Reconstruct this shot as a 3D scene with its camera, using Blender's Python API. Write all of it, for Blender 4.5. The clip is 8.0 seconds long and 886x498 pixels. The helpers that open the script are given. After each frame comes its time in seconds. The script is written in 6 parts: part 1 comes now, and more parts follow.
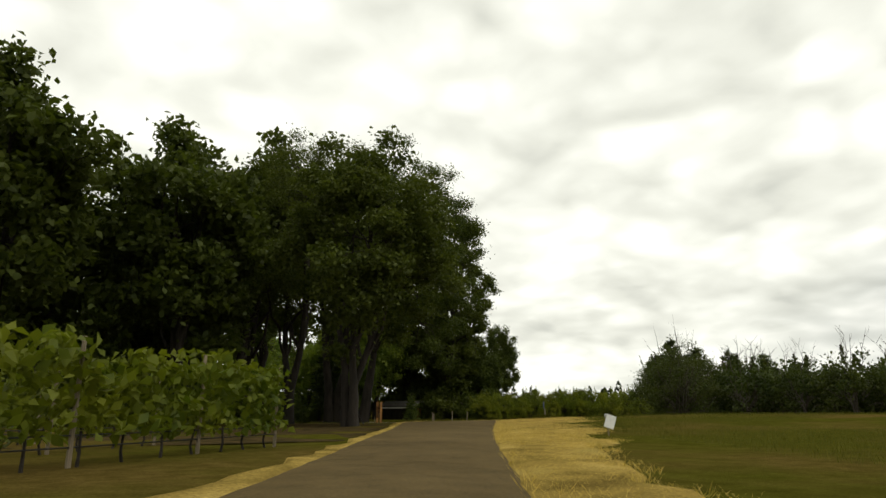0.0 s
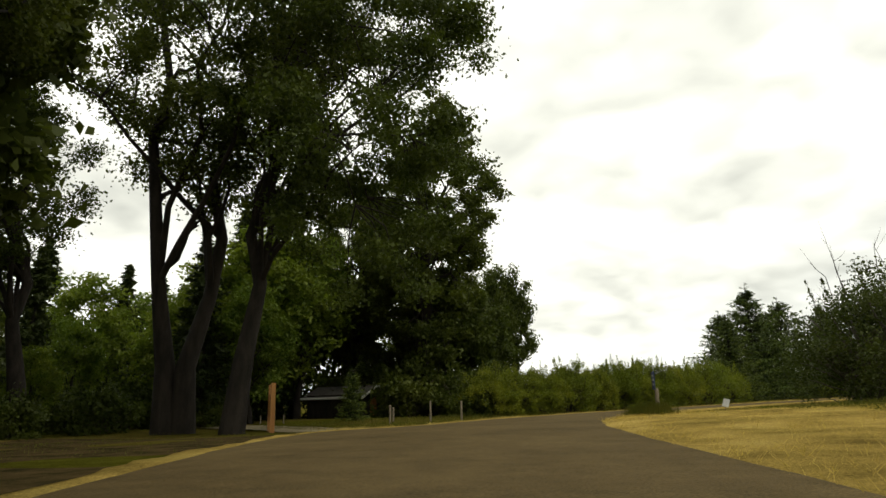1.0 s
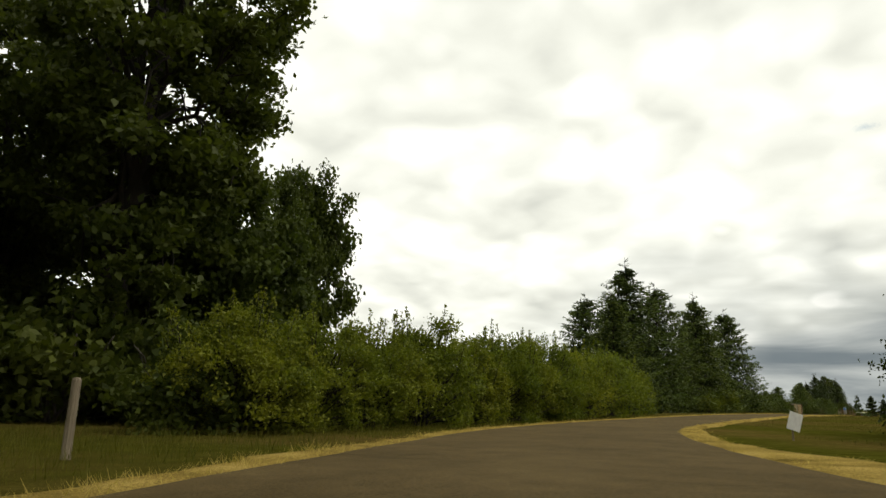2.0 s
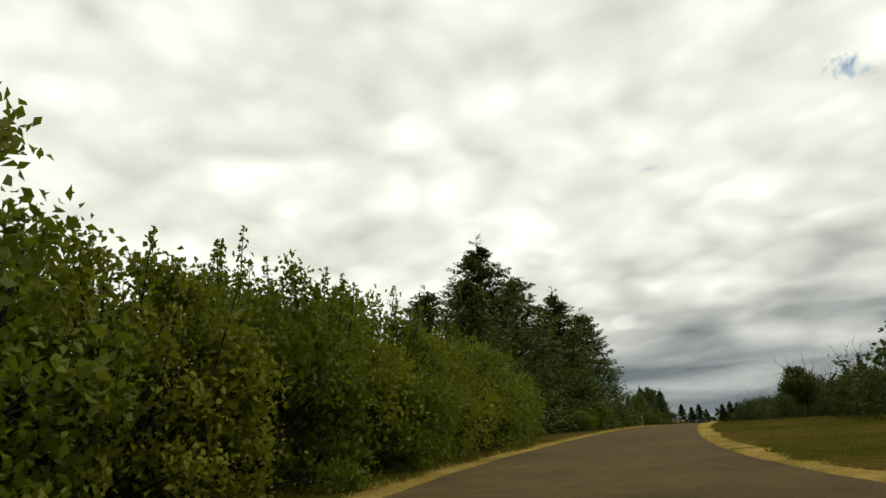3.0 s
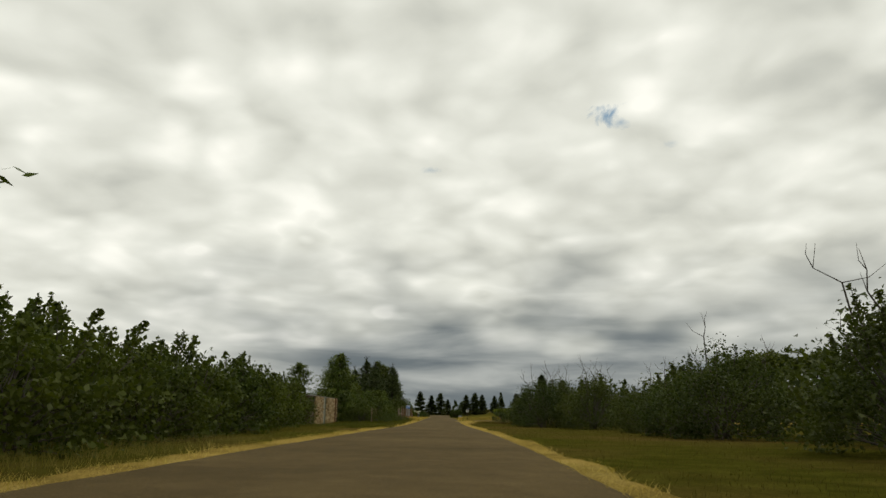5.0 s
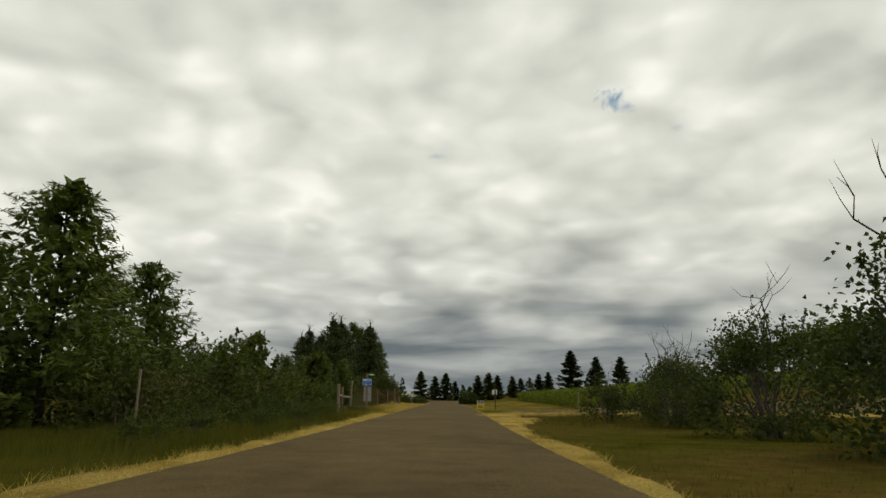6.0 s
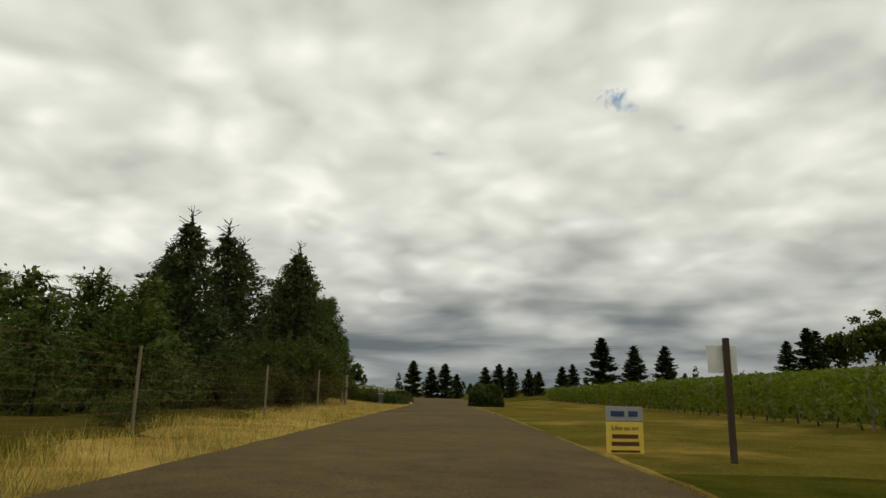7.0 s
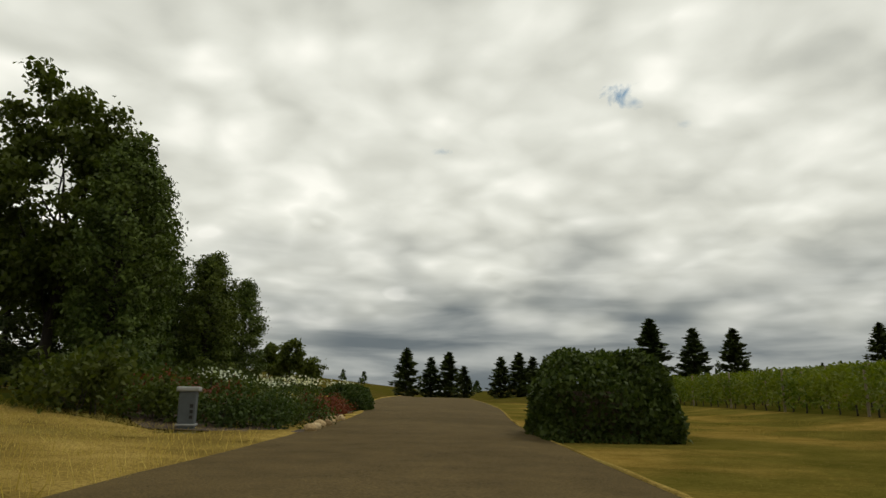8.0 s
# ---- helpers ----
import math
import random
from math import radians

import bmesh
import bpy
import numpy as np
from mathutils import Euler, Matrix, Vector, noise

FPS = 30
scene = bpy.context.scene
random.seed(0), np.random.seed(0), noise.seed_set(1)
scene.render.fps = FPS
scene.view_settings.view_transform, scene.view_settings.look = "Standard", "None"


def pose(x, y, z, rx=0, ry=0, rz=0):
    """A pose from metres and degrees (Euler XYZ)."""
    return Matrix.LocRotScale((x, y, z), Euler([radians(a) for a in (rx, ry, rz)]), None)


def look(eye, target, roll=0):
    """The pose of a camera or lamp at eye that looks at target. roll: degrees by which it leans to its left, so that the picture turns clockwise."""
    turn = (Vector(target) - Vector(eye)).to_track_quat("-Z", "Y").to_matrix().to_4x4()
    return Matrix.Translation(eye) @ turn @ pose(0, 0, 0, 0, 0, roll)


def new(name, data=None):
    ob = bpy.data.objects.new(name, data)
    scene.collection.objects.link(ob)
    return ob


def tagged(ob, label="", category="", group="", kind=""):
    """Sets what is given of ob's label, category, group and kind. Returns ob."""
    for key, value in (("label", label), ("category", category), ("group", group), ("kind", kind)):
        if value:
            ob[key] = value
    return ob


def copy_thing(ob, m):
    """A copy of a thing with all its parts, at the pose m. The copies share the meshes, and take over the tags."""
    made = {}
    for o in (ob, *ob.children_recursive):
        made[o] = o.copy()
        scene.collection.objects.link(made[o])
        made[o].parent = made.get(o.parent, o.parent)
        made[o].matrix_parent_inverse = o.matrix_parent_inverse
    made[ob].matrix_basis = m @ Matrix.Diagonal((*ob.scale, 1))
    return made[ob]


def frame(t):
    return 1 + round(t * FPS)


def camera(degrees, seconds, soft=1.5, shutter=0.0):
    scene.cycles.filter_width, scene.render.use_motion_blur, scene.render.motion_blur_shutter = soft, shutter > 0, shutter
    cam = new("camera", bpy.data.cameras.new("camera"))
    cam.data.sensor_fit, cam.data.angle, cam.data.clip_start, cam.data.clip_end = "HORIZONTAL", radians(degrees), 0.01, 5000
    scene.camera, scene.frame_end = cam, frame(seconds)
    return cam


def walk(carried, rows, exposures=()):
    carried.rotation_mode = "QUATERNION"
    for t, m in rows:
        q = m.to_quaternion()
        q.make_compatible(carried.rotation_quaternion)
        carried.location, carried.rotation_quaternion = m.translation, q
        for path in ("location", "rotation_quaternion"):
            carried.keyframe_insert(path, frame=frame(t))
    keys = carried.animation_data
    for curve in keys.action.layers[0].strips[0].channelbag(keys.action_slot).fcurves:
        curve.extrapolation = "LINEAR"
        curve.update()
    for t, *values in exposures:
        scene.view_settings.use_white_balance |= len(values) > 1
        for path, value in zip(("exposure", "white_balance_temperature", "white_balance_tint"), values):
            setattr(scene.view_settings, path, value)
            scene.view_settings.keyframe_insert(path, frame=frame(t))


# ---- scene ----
# Camera: t, x, y, z, yaw, pitch, roll
cam = camera(68.0, 8.0, soft=1.5)
PATH = [
    (0.0, 52.73, -77.05, 0.681, 54.74, 14.08, 0.08),
    (0.1, 49.61, -74.80, 0.680, 54.60, 14.05, -0.15),
    (0.2, 46.45, -72.51, 0.679, 54.47, 14.03, -0.39),
    (0.3, 43.31, -70.25, 0.679, 54.33, 14.01, -0.63),
    (0.4, 40.26, -68.05, 0.678, 54.17, 13.97, -0.85),
    (0.5, 37.39, -65.95, 0.678, 53.97, 13.91, -1.04),
    (0.6, 34.70, -63.98, 0.678, 53.73, 13.80, -1.23),
    (0.7, 32.14, -62.09, 0.678, 53.46, 13.68, -1.39),
    (0.8, 29.62, -60.25, 0.678, 53.16, 13.57, -1.47),
    (0.9, 27.12, -58.48, 0.677, 52.82, 13.50, -1.43),
    (1.0, 24.69, -56.73, 0.677, 52.45, 13.43, -1.32),
    (1.1, 22.39, -54.94, 0.680, 52.17, 13.32, -1.17),
    (1.2, 20.19, -53.15, 0.685, 51.64, 13.25, -0.94),
    (1.3, 18.09, -51.34, 0.689, 50.50, 13.33, -0.62),
    (1.4, 16.09, -49.53, 0.694, 48.88, 13.49, -0.20),
    (1.5, 14.26, -47.83, 0.695, 46.85, 13.54, 0.33),
    (1.6, 12.62, -46.30, 0.693, 44.31, 13.39, 1.05),
    (1.7, 11.11, -44.84, 0.689, 41.64, 13.23, 1.73),
    (1.8, 9.70, -43.33, 0.685, 39.31, 13.19, 1.99),
    (1.9, 8.42, -41.81, 0.679, 37.23, 13.27, 1.81),
    (2.0, 7.25, -40.27, 0.672, 35.34, 13.44, 1.28),
    (2.1, 6.20, -38.74, 0.665, 33.63, 13.68, 0.51),
    (2.2, 5.24, -37.21, 0.659, 32.04, 13.98, -0.43),
    (2.3, 4.37, -35.70, 0.653, 30.55, 14.30, -1.44),
    (2.4, 3.59, -34.21, 0.650, 29.10, 14.64, -2.43),
    (2.5, 2.87, -32.76, 0.649, 27.67, 14.98, -3.30),
    (2.6, 2.22, -31.35, 0.651, 26.21, 15.29, -3.98),
    (2.7, 1.63, -29.99, 0.658, 24.68, 15.55, -4.35),
    (2.8, 1.08, -28.70, 0.668, 23.06, 15.75, -4.35),
    (2.9, 0.59, -27.53, 0.684, 21.43, 15.92, -4.02),
    (3.0, 0.17, -26.25, 0.701, 19.67, 16.03, -3.59),
    (3.1, -0.20, -24.57, 0.717, 17.38, 15.95, -3.08),
    (3.2, -0.51, -22.54, 0.732, 14.63, 15.70, -2.45),
    (3.3, -0.77, -20.30, 0.748, 11.73, 15.37, -1.79),
    (3.4, -0.98, -17.95, 0.767, 8.99, 15.06, -1.19),
    (3.5, -1.14, -15.61, 0.792, 6.75, 14.85, -0.73),
    (3.6, -1.24, -13.28, 0.823, 5.01, 14.78, -0.45),
    (3.7, -1.27, -10.90, 0.859, 3.58, 14.78, -0.27),
    (3.8, -1.27, -8.43, 0.898, 2.41, 14.81, -0.17),
    (3.9, -1.24, -5.86, 0.939, 1.45, 14.84, -0.09),
    (4.0, -1.20, -3.16, 0.979, 0.68, 14.84, 0.02),
    (4.1, -1.15, -0.30, 1.018, 0.15, 14.81, 0.14),
    (4.2, -1.06, 2.70, 1.062, -0.09, 14.77, 0.27),
    (4.3, -0.97, 5.81, 1.104, -0.17, 14.71, 0.38),
    (4.4, -0.87, 8.99, 1.143, -0.18, 14.65, 0.48),
    (4.5, -0.78, 12.22, 1.174, -0.25, 14.58, 0.56),
    (4.6, -0.70, 15.53, 1.198, -0.36, 14.50, 0.63),
    (4.7, -0.62, 18.95, 1.214, -0.43, 14.39, 0.68),
    (4.8, -0.54, 22.48, 1.226, -0.47, 14.26, 0.71),
    (4.9, -0.46, 26.09, 1.231, -0.49, 14.12, 0.73),
    (5.0, -0.38, 29.78, 1.232, -0.48, 13.97, 0.73),
    (5.1, -0.30, 33.52, 1.228, -0.45, 13.81, 0.72),
    (5.2, -0.23, 37.31, 1.220, -0.41, 13.65, 0.70),
    (5.3, -0.16, 41.12, 1.209, -0.35, 13.49, 0.68),
    (5.4, -0.09, 44.94, 1.194, -0.29, 13.34, 0.65),
    (5.5, -0.03, 48.76, 1.177, -0.22, 13.20, 0.61),
    (5.6, 0.03, 52.55, 1.157, -0.16, 13.08, 0.57),
    (5.7, 0.08, 56.32, 1.137, -0.10, 12.97, 0.54),
    (5.8, 0.13, 60.03, 1.115, -0.05, 12.89, 0.50),
    (5.9, 0.18, 63.75, 1.087, -0.01, 12.82, 0.45),
    (6.0, 0.22, 67.46, 1.058, 0.04, 12.77, 0.40),
    (6.1, 0.25, 71.08, 1.035, 0.10, 12.72, 0.38),
    (6.2, 0.27, 74.57, 1.027, 0.15, 12.65, 0.38),
    (6.3, 0.29, 77.95, 1.028, 0.21, 12.57, 0.41),
    (6.4, 0.30, 81.25, 1.032, 0.26, 12.51, 0.51),
    (6.5, 0.29, 84.49, 1.032, 0.30, 12.50, 0.74),
    (6.6, 0.25, 87.66, 1.027, 0.35, 12.54, 1.20),
    (6.7, 0.23, 90.79, 1.020, 0.36, 12.60, 1.60),
    (6.8, 0.28, 93.97, 1.013, 0.31, 12.59, 1.61),
    (6.9, 0.37, 97.15, 1.004, 0.22, 12.56, 1.39),
    (7.0, 0.44, 100.27, 0.997, 0.14, 12.54, 1.14),
    (7.1, 0.45, 103.34, 0.997, 0.07, 12.55, 0.92),
    (7.2, 0.44, 106.35, 1.001, 0.01, 12.59, 0.63),
    (7.3, 0.41, 109.31, 1.007, -0.04, 12.63, 0.35),
    (7.4, 0.39, 112.23, 1.013, -0.06, 12.67, 0.12),
    (7.5, 0.40, 115.11, 1.016, -0.05, 12.67, 0.01),
    (7.6, 0.44, 117.93, 1.016, 0.02, 12.64, 0.05),
    (7.7, 0.51, 120.70, 1.014, 0.12, 12.58, 0.19),
    (7.8, 0.59, 123.42, 1.012, 0.25, 12.51, 0.40),
    (7.9, 0.68, 126.14, 1.009, 0.39, 12.44, 0.63),
    (8.0, 0.76, 128.88, 1.007, 0.51, 12.37, 0.82),
]
EXPOSURES = [(0.0, 0.2), (1.0, 0.4), (1.7, 0.35), (2.8, 0.12), (3.5, 0.0), (4.5, -0.05), (5.8, -0.2), (7.2, -0.2), (8.0, -0.15)]
walk(cam, [(t, pose(x, y, z, 90 + pitch, 0, yaw) @ pose(0, 0, 0, 0, 0, roll)) for t, x, y, z, yaw, pitch, roll in PATH], EXPOSURES)

# ---- sky and sun ----
SUN_ELEVATION, SUN_AZIMUTH = 58.0, 70.0  # degrees; azimuth from +y towards +x


class Nodes:
    """Short hand for building a node tree."""

    def __init__(self, tree):
        self.tree = tree
        tree.nodes.clear()

    def add(self, kind, **settings):
        node = self.tree.nodes.new(kind)
        for key, value in settings.items():
            if key == "op":
                node.operation = value
            elif key == "blend":
                node.data_type, node.blend_type = "RGBA", value
            elif key == "dims":
                node.noise_dimensions = value
        return node

    def link(self, a, b):
        self.tree.links.new(a, b)

    def math(self, op, a, b=None):
        node = self.add("ShaderNodeMath", op=op)
        for slot, value in zip(node.inputs, (a, b)):
            if value is None:
                continue
            if isinstance(value, (int, float)):
                slot.default_value = value
            else:
                self.link(value, slot)
        return node.outputs[0]

    def vector(self, op, a, b):
        node = self.add("ShaderNodeVectorMath", op=op)
        for slot, value in zip(node.inputs, (a, b)):
            if isinstance(value, tuple):
                slot.default_value = value
            else:
                self.link(value, slot)
        return node.outputs["Value" if op in ("DISTANCE", "DOT_PRODUCT") else "Vector"]

    def noise(self, vector, scale, detail=4.0, rough=0.55, distort=0.0):
        node = self.add("ShaderNodeTexNoise")
        self.link(vector, node.inputs["Vector"])
        node.inputs["Scale"].default_value, node.inputs["Detail"].default_value = scale, detail
        node.inputs["Roughness"].default_value, node.inputs["Distortion"].default_value = rough, distort
        return node.outputs["Fac"]

    def puffs(self, vector, scale):
        node = self.add("ShaderNodeTexVoronoi")
        node.feature = "SMOOTH_F1"
        self.link(vector, node.inputs["Vector"])
        node.inputs["Scale"].default_value, node.inputs["Smoothness"].default_value = scale, 0.6
        node.inputs["Detail"].default_value, node.inputs["Roughness"].default_value = 1.0, 0.4
        return self.math("SUBTRACT", 1.0, node.outputs["Distance"])

    def ramp(self, value, stops):
        node = self.add("ShaderNodeValToRGB")
        self.link(value, node.inputs[0])
        while len(node.color_ramp.elements) < len(stops):
            node.color_ramp.elements.new(0.5)
        for element, (place, colour) in zip(node.color_ramp.elements, stops):
            element.position = place
            element.color = (*colour, 1) if isinstance(colour, tuple) else (colour, colour, colour, 1)
        return node.outputs[0]

    def mix(self, fac, a, b, blend="MIX"):
        node = self.add("ShaderNodeMix", blend=blend)
        for slot, value in ((node.inputs[0], fac), (node.inputs[6], a), (node.inputs[7], b)):
            if isinstance(value, tuple):
                slot.default_value = (*value, 1)
            elif isinstance(value, (int, float)):
                slot.default_value = value
            else:
                self.link(value, slot)
        return node.outputs[2]


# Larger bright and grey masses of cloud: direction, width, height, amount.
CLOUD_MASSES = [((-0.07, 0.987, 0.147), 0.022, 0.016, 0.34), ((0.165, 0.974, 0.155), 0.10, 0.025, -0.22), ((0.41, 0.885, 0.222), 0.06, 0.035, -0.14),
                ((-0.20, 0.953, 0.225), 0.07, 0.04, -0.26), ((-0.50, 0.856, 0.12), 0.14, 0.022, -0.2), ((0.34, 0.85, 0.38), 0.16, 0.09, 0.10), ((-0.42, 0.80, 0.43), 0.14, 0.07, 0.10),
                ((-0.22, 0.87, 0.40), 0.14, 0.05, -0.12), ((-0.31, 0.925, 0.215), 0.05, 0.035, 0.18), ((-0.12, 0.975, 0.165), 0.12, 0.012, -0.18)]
BLUE_GAPS = [((0.241, 0.876, 0.419), 0.022, 0.015, 0.95), ((0.262, 0.872, 0.410), 0.016, 0.010, 0.5), ((-0.013, 0.935, 0.355), 0.014, 0.005, 0.4), ((0.33, 0.866, 0.376), 0.02, 0.008, 0.3)]


def make_world():
    world = bpy.data.worlds.new("overcast_sky")
    scene.world = world
    world.use_nodes = True
    n = Nodes(world.node_tree)
    coord = n.add("ShaderNodeTexCoord").outputs["Generated"]
    sep = n.add("ShaderNodeSeparateXYZ")
    n.link(coord, sep.inputs[0])
    x, y, z = sep.outputs
    high = n.math("MAXIMUM", z, 0.0)
    # Lumps of the cloud deck grow smaller towards the horizon.
    far = n.math("DIVIDE", 1.0, n.math("ADD", n.math("MULTIPLY", high, 1.25), 0.42))
    lump = n.add("ShaderNodeVectorMath", op="SCALE")
    n.link(coord, lump.inputs[0])
    n.link(far, lump.inputs["Scale"])
    deck = n.vector("MULTIPLY", lump.outputs["Vector"], (1.0, 1.0, 1.4))
    warp = n.add("ShaderNodeTexNoise")
    n.link(deck, warp.inputs["Vector"])
    warp.inputs["Scale"].default_value, warp.inputs["Detail"].default_value = 5.0, 2.0
    bend = n.vector("MULTIPLY", n.vector("SUBTRACT", warp.outputs["Color"], (0.5, 0.5, 0.5)), (0.09, 0.09, 0.09))
    deck = n.vector("ADD", deck, bend)
    broad = n.noise(deck, 1.5, 2.0, 0.45, 0.0)
    body = n.puffs(deck, 3.6)
    upper = n.puffs(n.vector("ADD", deck, (0.0, 0.0, 0.06)), 3.6)
    small = n.puffs(deck, 8.0)
    small_upper = n.puffs(n.vector("ADD", deck, (0.0, 0.0, 0.03)), 8.0)
    fluff = n.noise(deck, 13.0, 4.0, 0.5, 0.0)
    tone = n.math("ADD", n.math("MULTIPLY", x, -0.08), 0.75)
    for source, middle, weight in ((broad, 0.5, 0.34), (body, 0.6, 0.16), (small, 0.6, 0.24), (fluff, 0.5, 0.22)):
        tone = n.math("ADD", n.math("MULTIPLY", n.math("ADD", source, -middle), weight), tone)
    # Bright tops over grey bases.
    tone = n.math("ADD", n.math("MULTIPLY", n.math("SUBTRACT", body, upper), 0.30), tone)
    tone = n.math("ADD", n.math("MULTIPLY", n.math("SUBTRACT", small, small_upper), 0.34), tone)
    wobble = n.math("ADD", n.math("MULTIPLY", n.math("ADD", small, -0.5), 2.4), n.math("MULTIPLY", n.math("ADD", body, -0.5), 2.0))
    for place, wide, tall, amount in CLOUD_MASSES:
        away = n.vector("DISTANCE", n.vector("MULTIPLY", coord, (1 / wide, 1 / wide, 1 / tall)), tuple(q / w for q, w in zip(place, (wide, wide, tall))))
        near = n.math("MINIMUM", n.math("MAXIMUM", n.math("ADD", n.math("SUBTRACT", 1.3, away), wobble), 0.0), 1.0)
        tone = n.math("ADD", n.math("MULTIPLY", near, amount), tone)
    cloud = n.ramp(tone, [(0.10, (0.25, 0.26, 0.235)), (0.36, (0.50, 0.51, 0.455)), (0.55, (0.73, 0.735, 0.65)), (0.72, (0.89, 0.895, 0.80)), (0.90, (1.10, 1.09, 0.985))])
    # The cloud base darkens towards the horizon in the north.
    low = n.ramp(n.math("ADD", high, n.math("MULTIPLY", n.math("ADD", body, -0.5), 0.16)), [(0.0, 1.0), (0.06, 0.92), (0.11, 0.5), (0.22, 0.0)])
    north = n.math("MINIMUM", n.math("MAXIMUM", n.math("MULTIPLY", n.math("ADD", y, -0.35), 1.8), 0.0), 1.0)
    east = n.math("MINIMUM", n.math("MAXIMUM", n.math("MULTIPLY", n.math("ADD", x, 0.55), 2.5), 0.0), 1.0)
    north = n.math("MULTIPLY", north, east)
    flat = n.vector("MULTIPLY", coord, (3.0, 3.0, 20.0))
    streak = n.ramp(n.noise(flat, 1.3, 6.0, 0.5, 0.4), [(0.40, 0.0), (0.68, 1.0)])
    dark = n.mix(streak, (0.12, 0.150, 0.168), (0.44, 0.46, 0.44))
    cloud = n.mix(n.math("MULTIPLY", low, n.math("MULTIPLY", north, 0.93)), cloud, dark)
    # Small blue gaps.
    ragged = n.math("MULTIPLY", n.math("ADD", n.noise(coord, 26.0, 6.0, 0.65, 0.6), -0.54), 4.6)
    gap = 0.0
    for place, wide, tall, amount in BLUE_GAPS:
        away = n.vector("DISTANCE", n.vector("MULTIPLY", coord, (1 / wide, 1 / wide, 1 / tall)), tuple(q / w for q, w in zip(place, (wide, wide, tall))))
        near = n.math("MINIMUM", n.math("MAXIMUM", n.math("MULTIPLY", n.math("ADD", n.math("SUBTRACT", 1.2, away), ragged), 0.9), 0.0), 1.0)
        gap = n.math("MAXIMUM", n.math("MULTIPLY", near, amount), gap)
    sky = n.add("ShaderNodeTexSky")
    sky.sky_type, sky.sun_disc = "NISHITA", False
    sky.sun_elevation, sky.sun_rotation = radians(SUN_ELEVATION), radians(SUN_AZIMUTH)
    blue = n.mix(1.0, sky.outputs[0], (0.062, 0.09, 0.088), "MULTIPLY")
    colour = n.mix(gap, cloud, blue)
    back = n.add("ShaderNodeBackground")
    n.link(colour, back.inputs[0])
    back.inputs[1].default_value = 1.0
    out = n.add("ShaderNodeOutputWorld")
    n.link(back.outputs[0], out.inputs[0])


make_world()
sun = new("sun", bpy.data.lights.new("sun", "SUN"))
sun.data.energy, sun.data.angle, sun.data.color = 0.95, radians(12), (1.0, 0.95, 0.86)
elev, azim = radians(SUN_ELEVATION), radians(SUN_AZIMUTH)
sun_from = Vector((math.sin(azim) * math.cos(elev), math.cos(azim) * math.cos(elev), math.sin(elev)))
sun.matrix_world = look(sun_from * 50, (0, 0, 0))

# ---- materials ----
def material(name, build, rough=0.8, metallic=0.0, spec=0.3):
    """build(n, position, principled) returns the base colour socket or tuple, and a bump height socket or None."""
    mat = bpy.data.materials.new(name)
    mat.use_nodes = True
    n = Nodes(mat.node_tree)
    bsdf = n.add("ShaderNodeBsdfPrincipled")
    out = n.add("ShaderNodeOutputMaterial")
    n.link(bsdf.outputs[0], out.inputs[0])
    bsdf.inputs["Roughness"].default_value, bsdf.inputs["Metallic"].default_value = rough, metallic
    bsdf.inputs["Specular IOR Level"].default_value = spec
    place = n.add("ShaderNodeTexCoord").outputs["Object"]
    colour, height, strength = build(n, place, bsdf)
    if isinstance(colour, tuple):
        bsdf.inputs["Base Color"].default_value = (*colour, 1)
    else:
        n.link(colour, bsdf.inputs["Base Color"])
    if height is not None:
        bump = n.add("ShaderNodeBump")
        bump.inputs["Strength"].default_value, bump.inputs["Distance"].default_value = strength, 0.03
        n.link(height, bump.inputs["Height"])
        n.link(bump.outputs[0], bsdf.inputs["Normal"])
    return mat


def mottled(name, a, b, scale=6.0, fine=60.0, rough=0.8, bump=0.4, metallic=0.0, spec=0.3, stretch=None):
    """Two tones in broad patches, with fine grain on top."""

    def build(n, place, bsdf):
        if stretch:
            mapping = n.add("ShaderNodeMapping")
            mapping.inputs["Scale"].default_value = stretch
            n.link(place, mapping.inputs[0])
            place = mapping.outputs[0]
        broad = n.ramp(n.noise(place, scale, 4.0), [(0.35, 0.0), (0.65, 1.0)])
        grain = n.noise(place, fine, 3.0)
        colour = n.mix(broad, a, b)
        shade = n.ramp(grain, [(0.2, 0.7), (0.8, 1.2)])
        return n.mix(1.0, colour, shade, "MULTIPLY"), grain, bump

    return material(name, build, rough, metallic, spec)


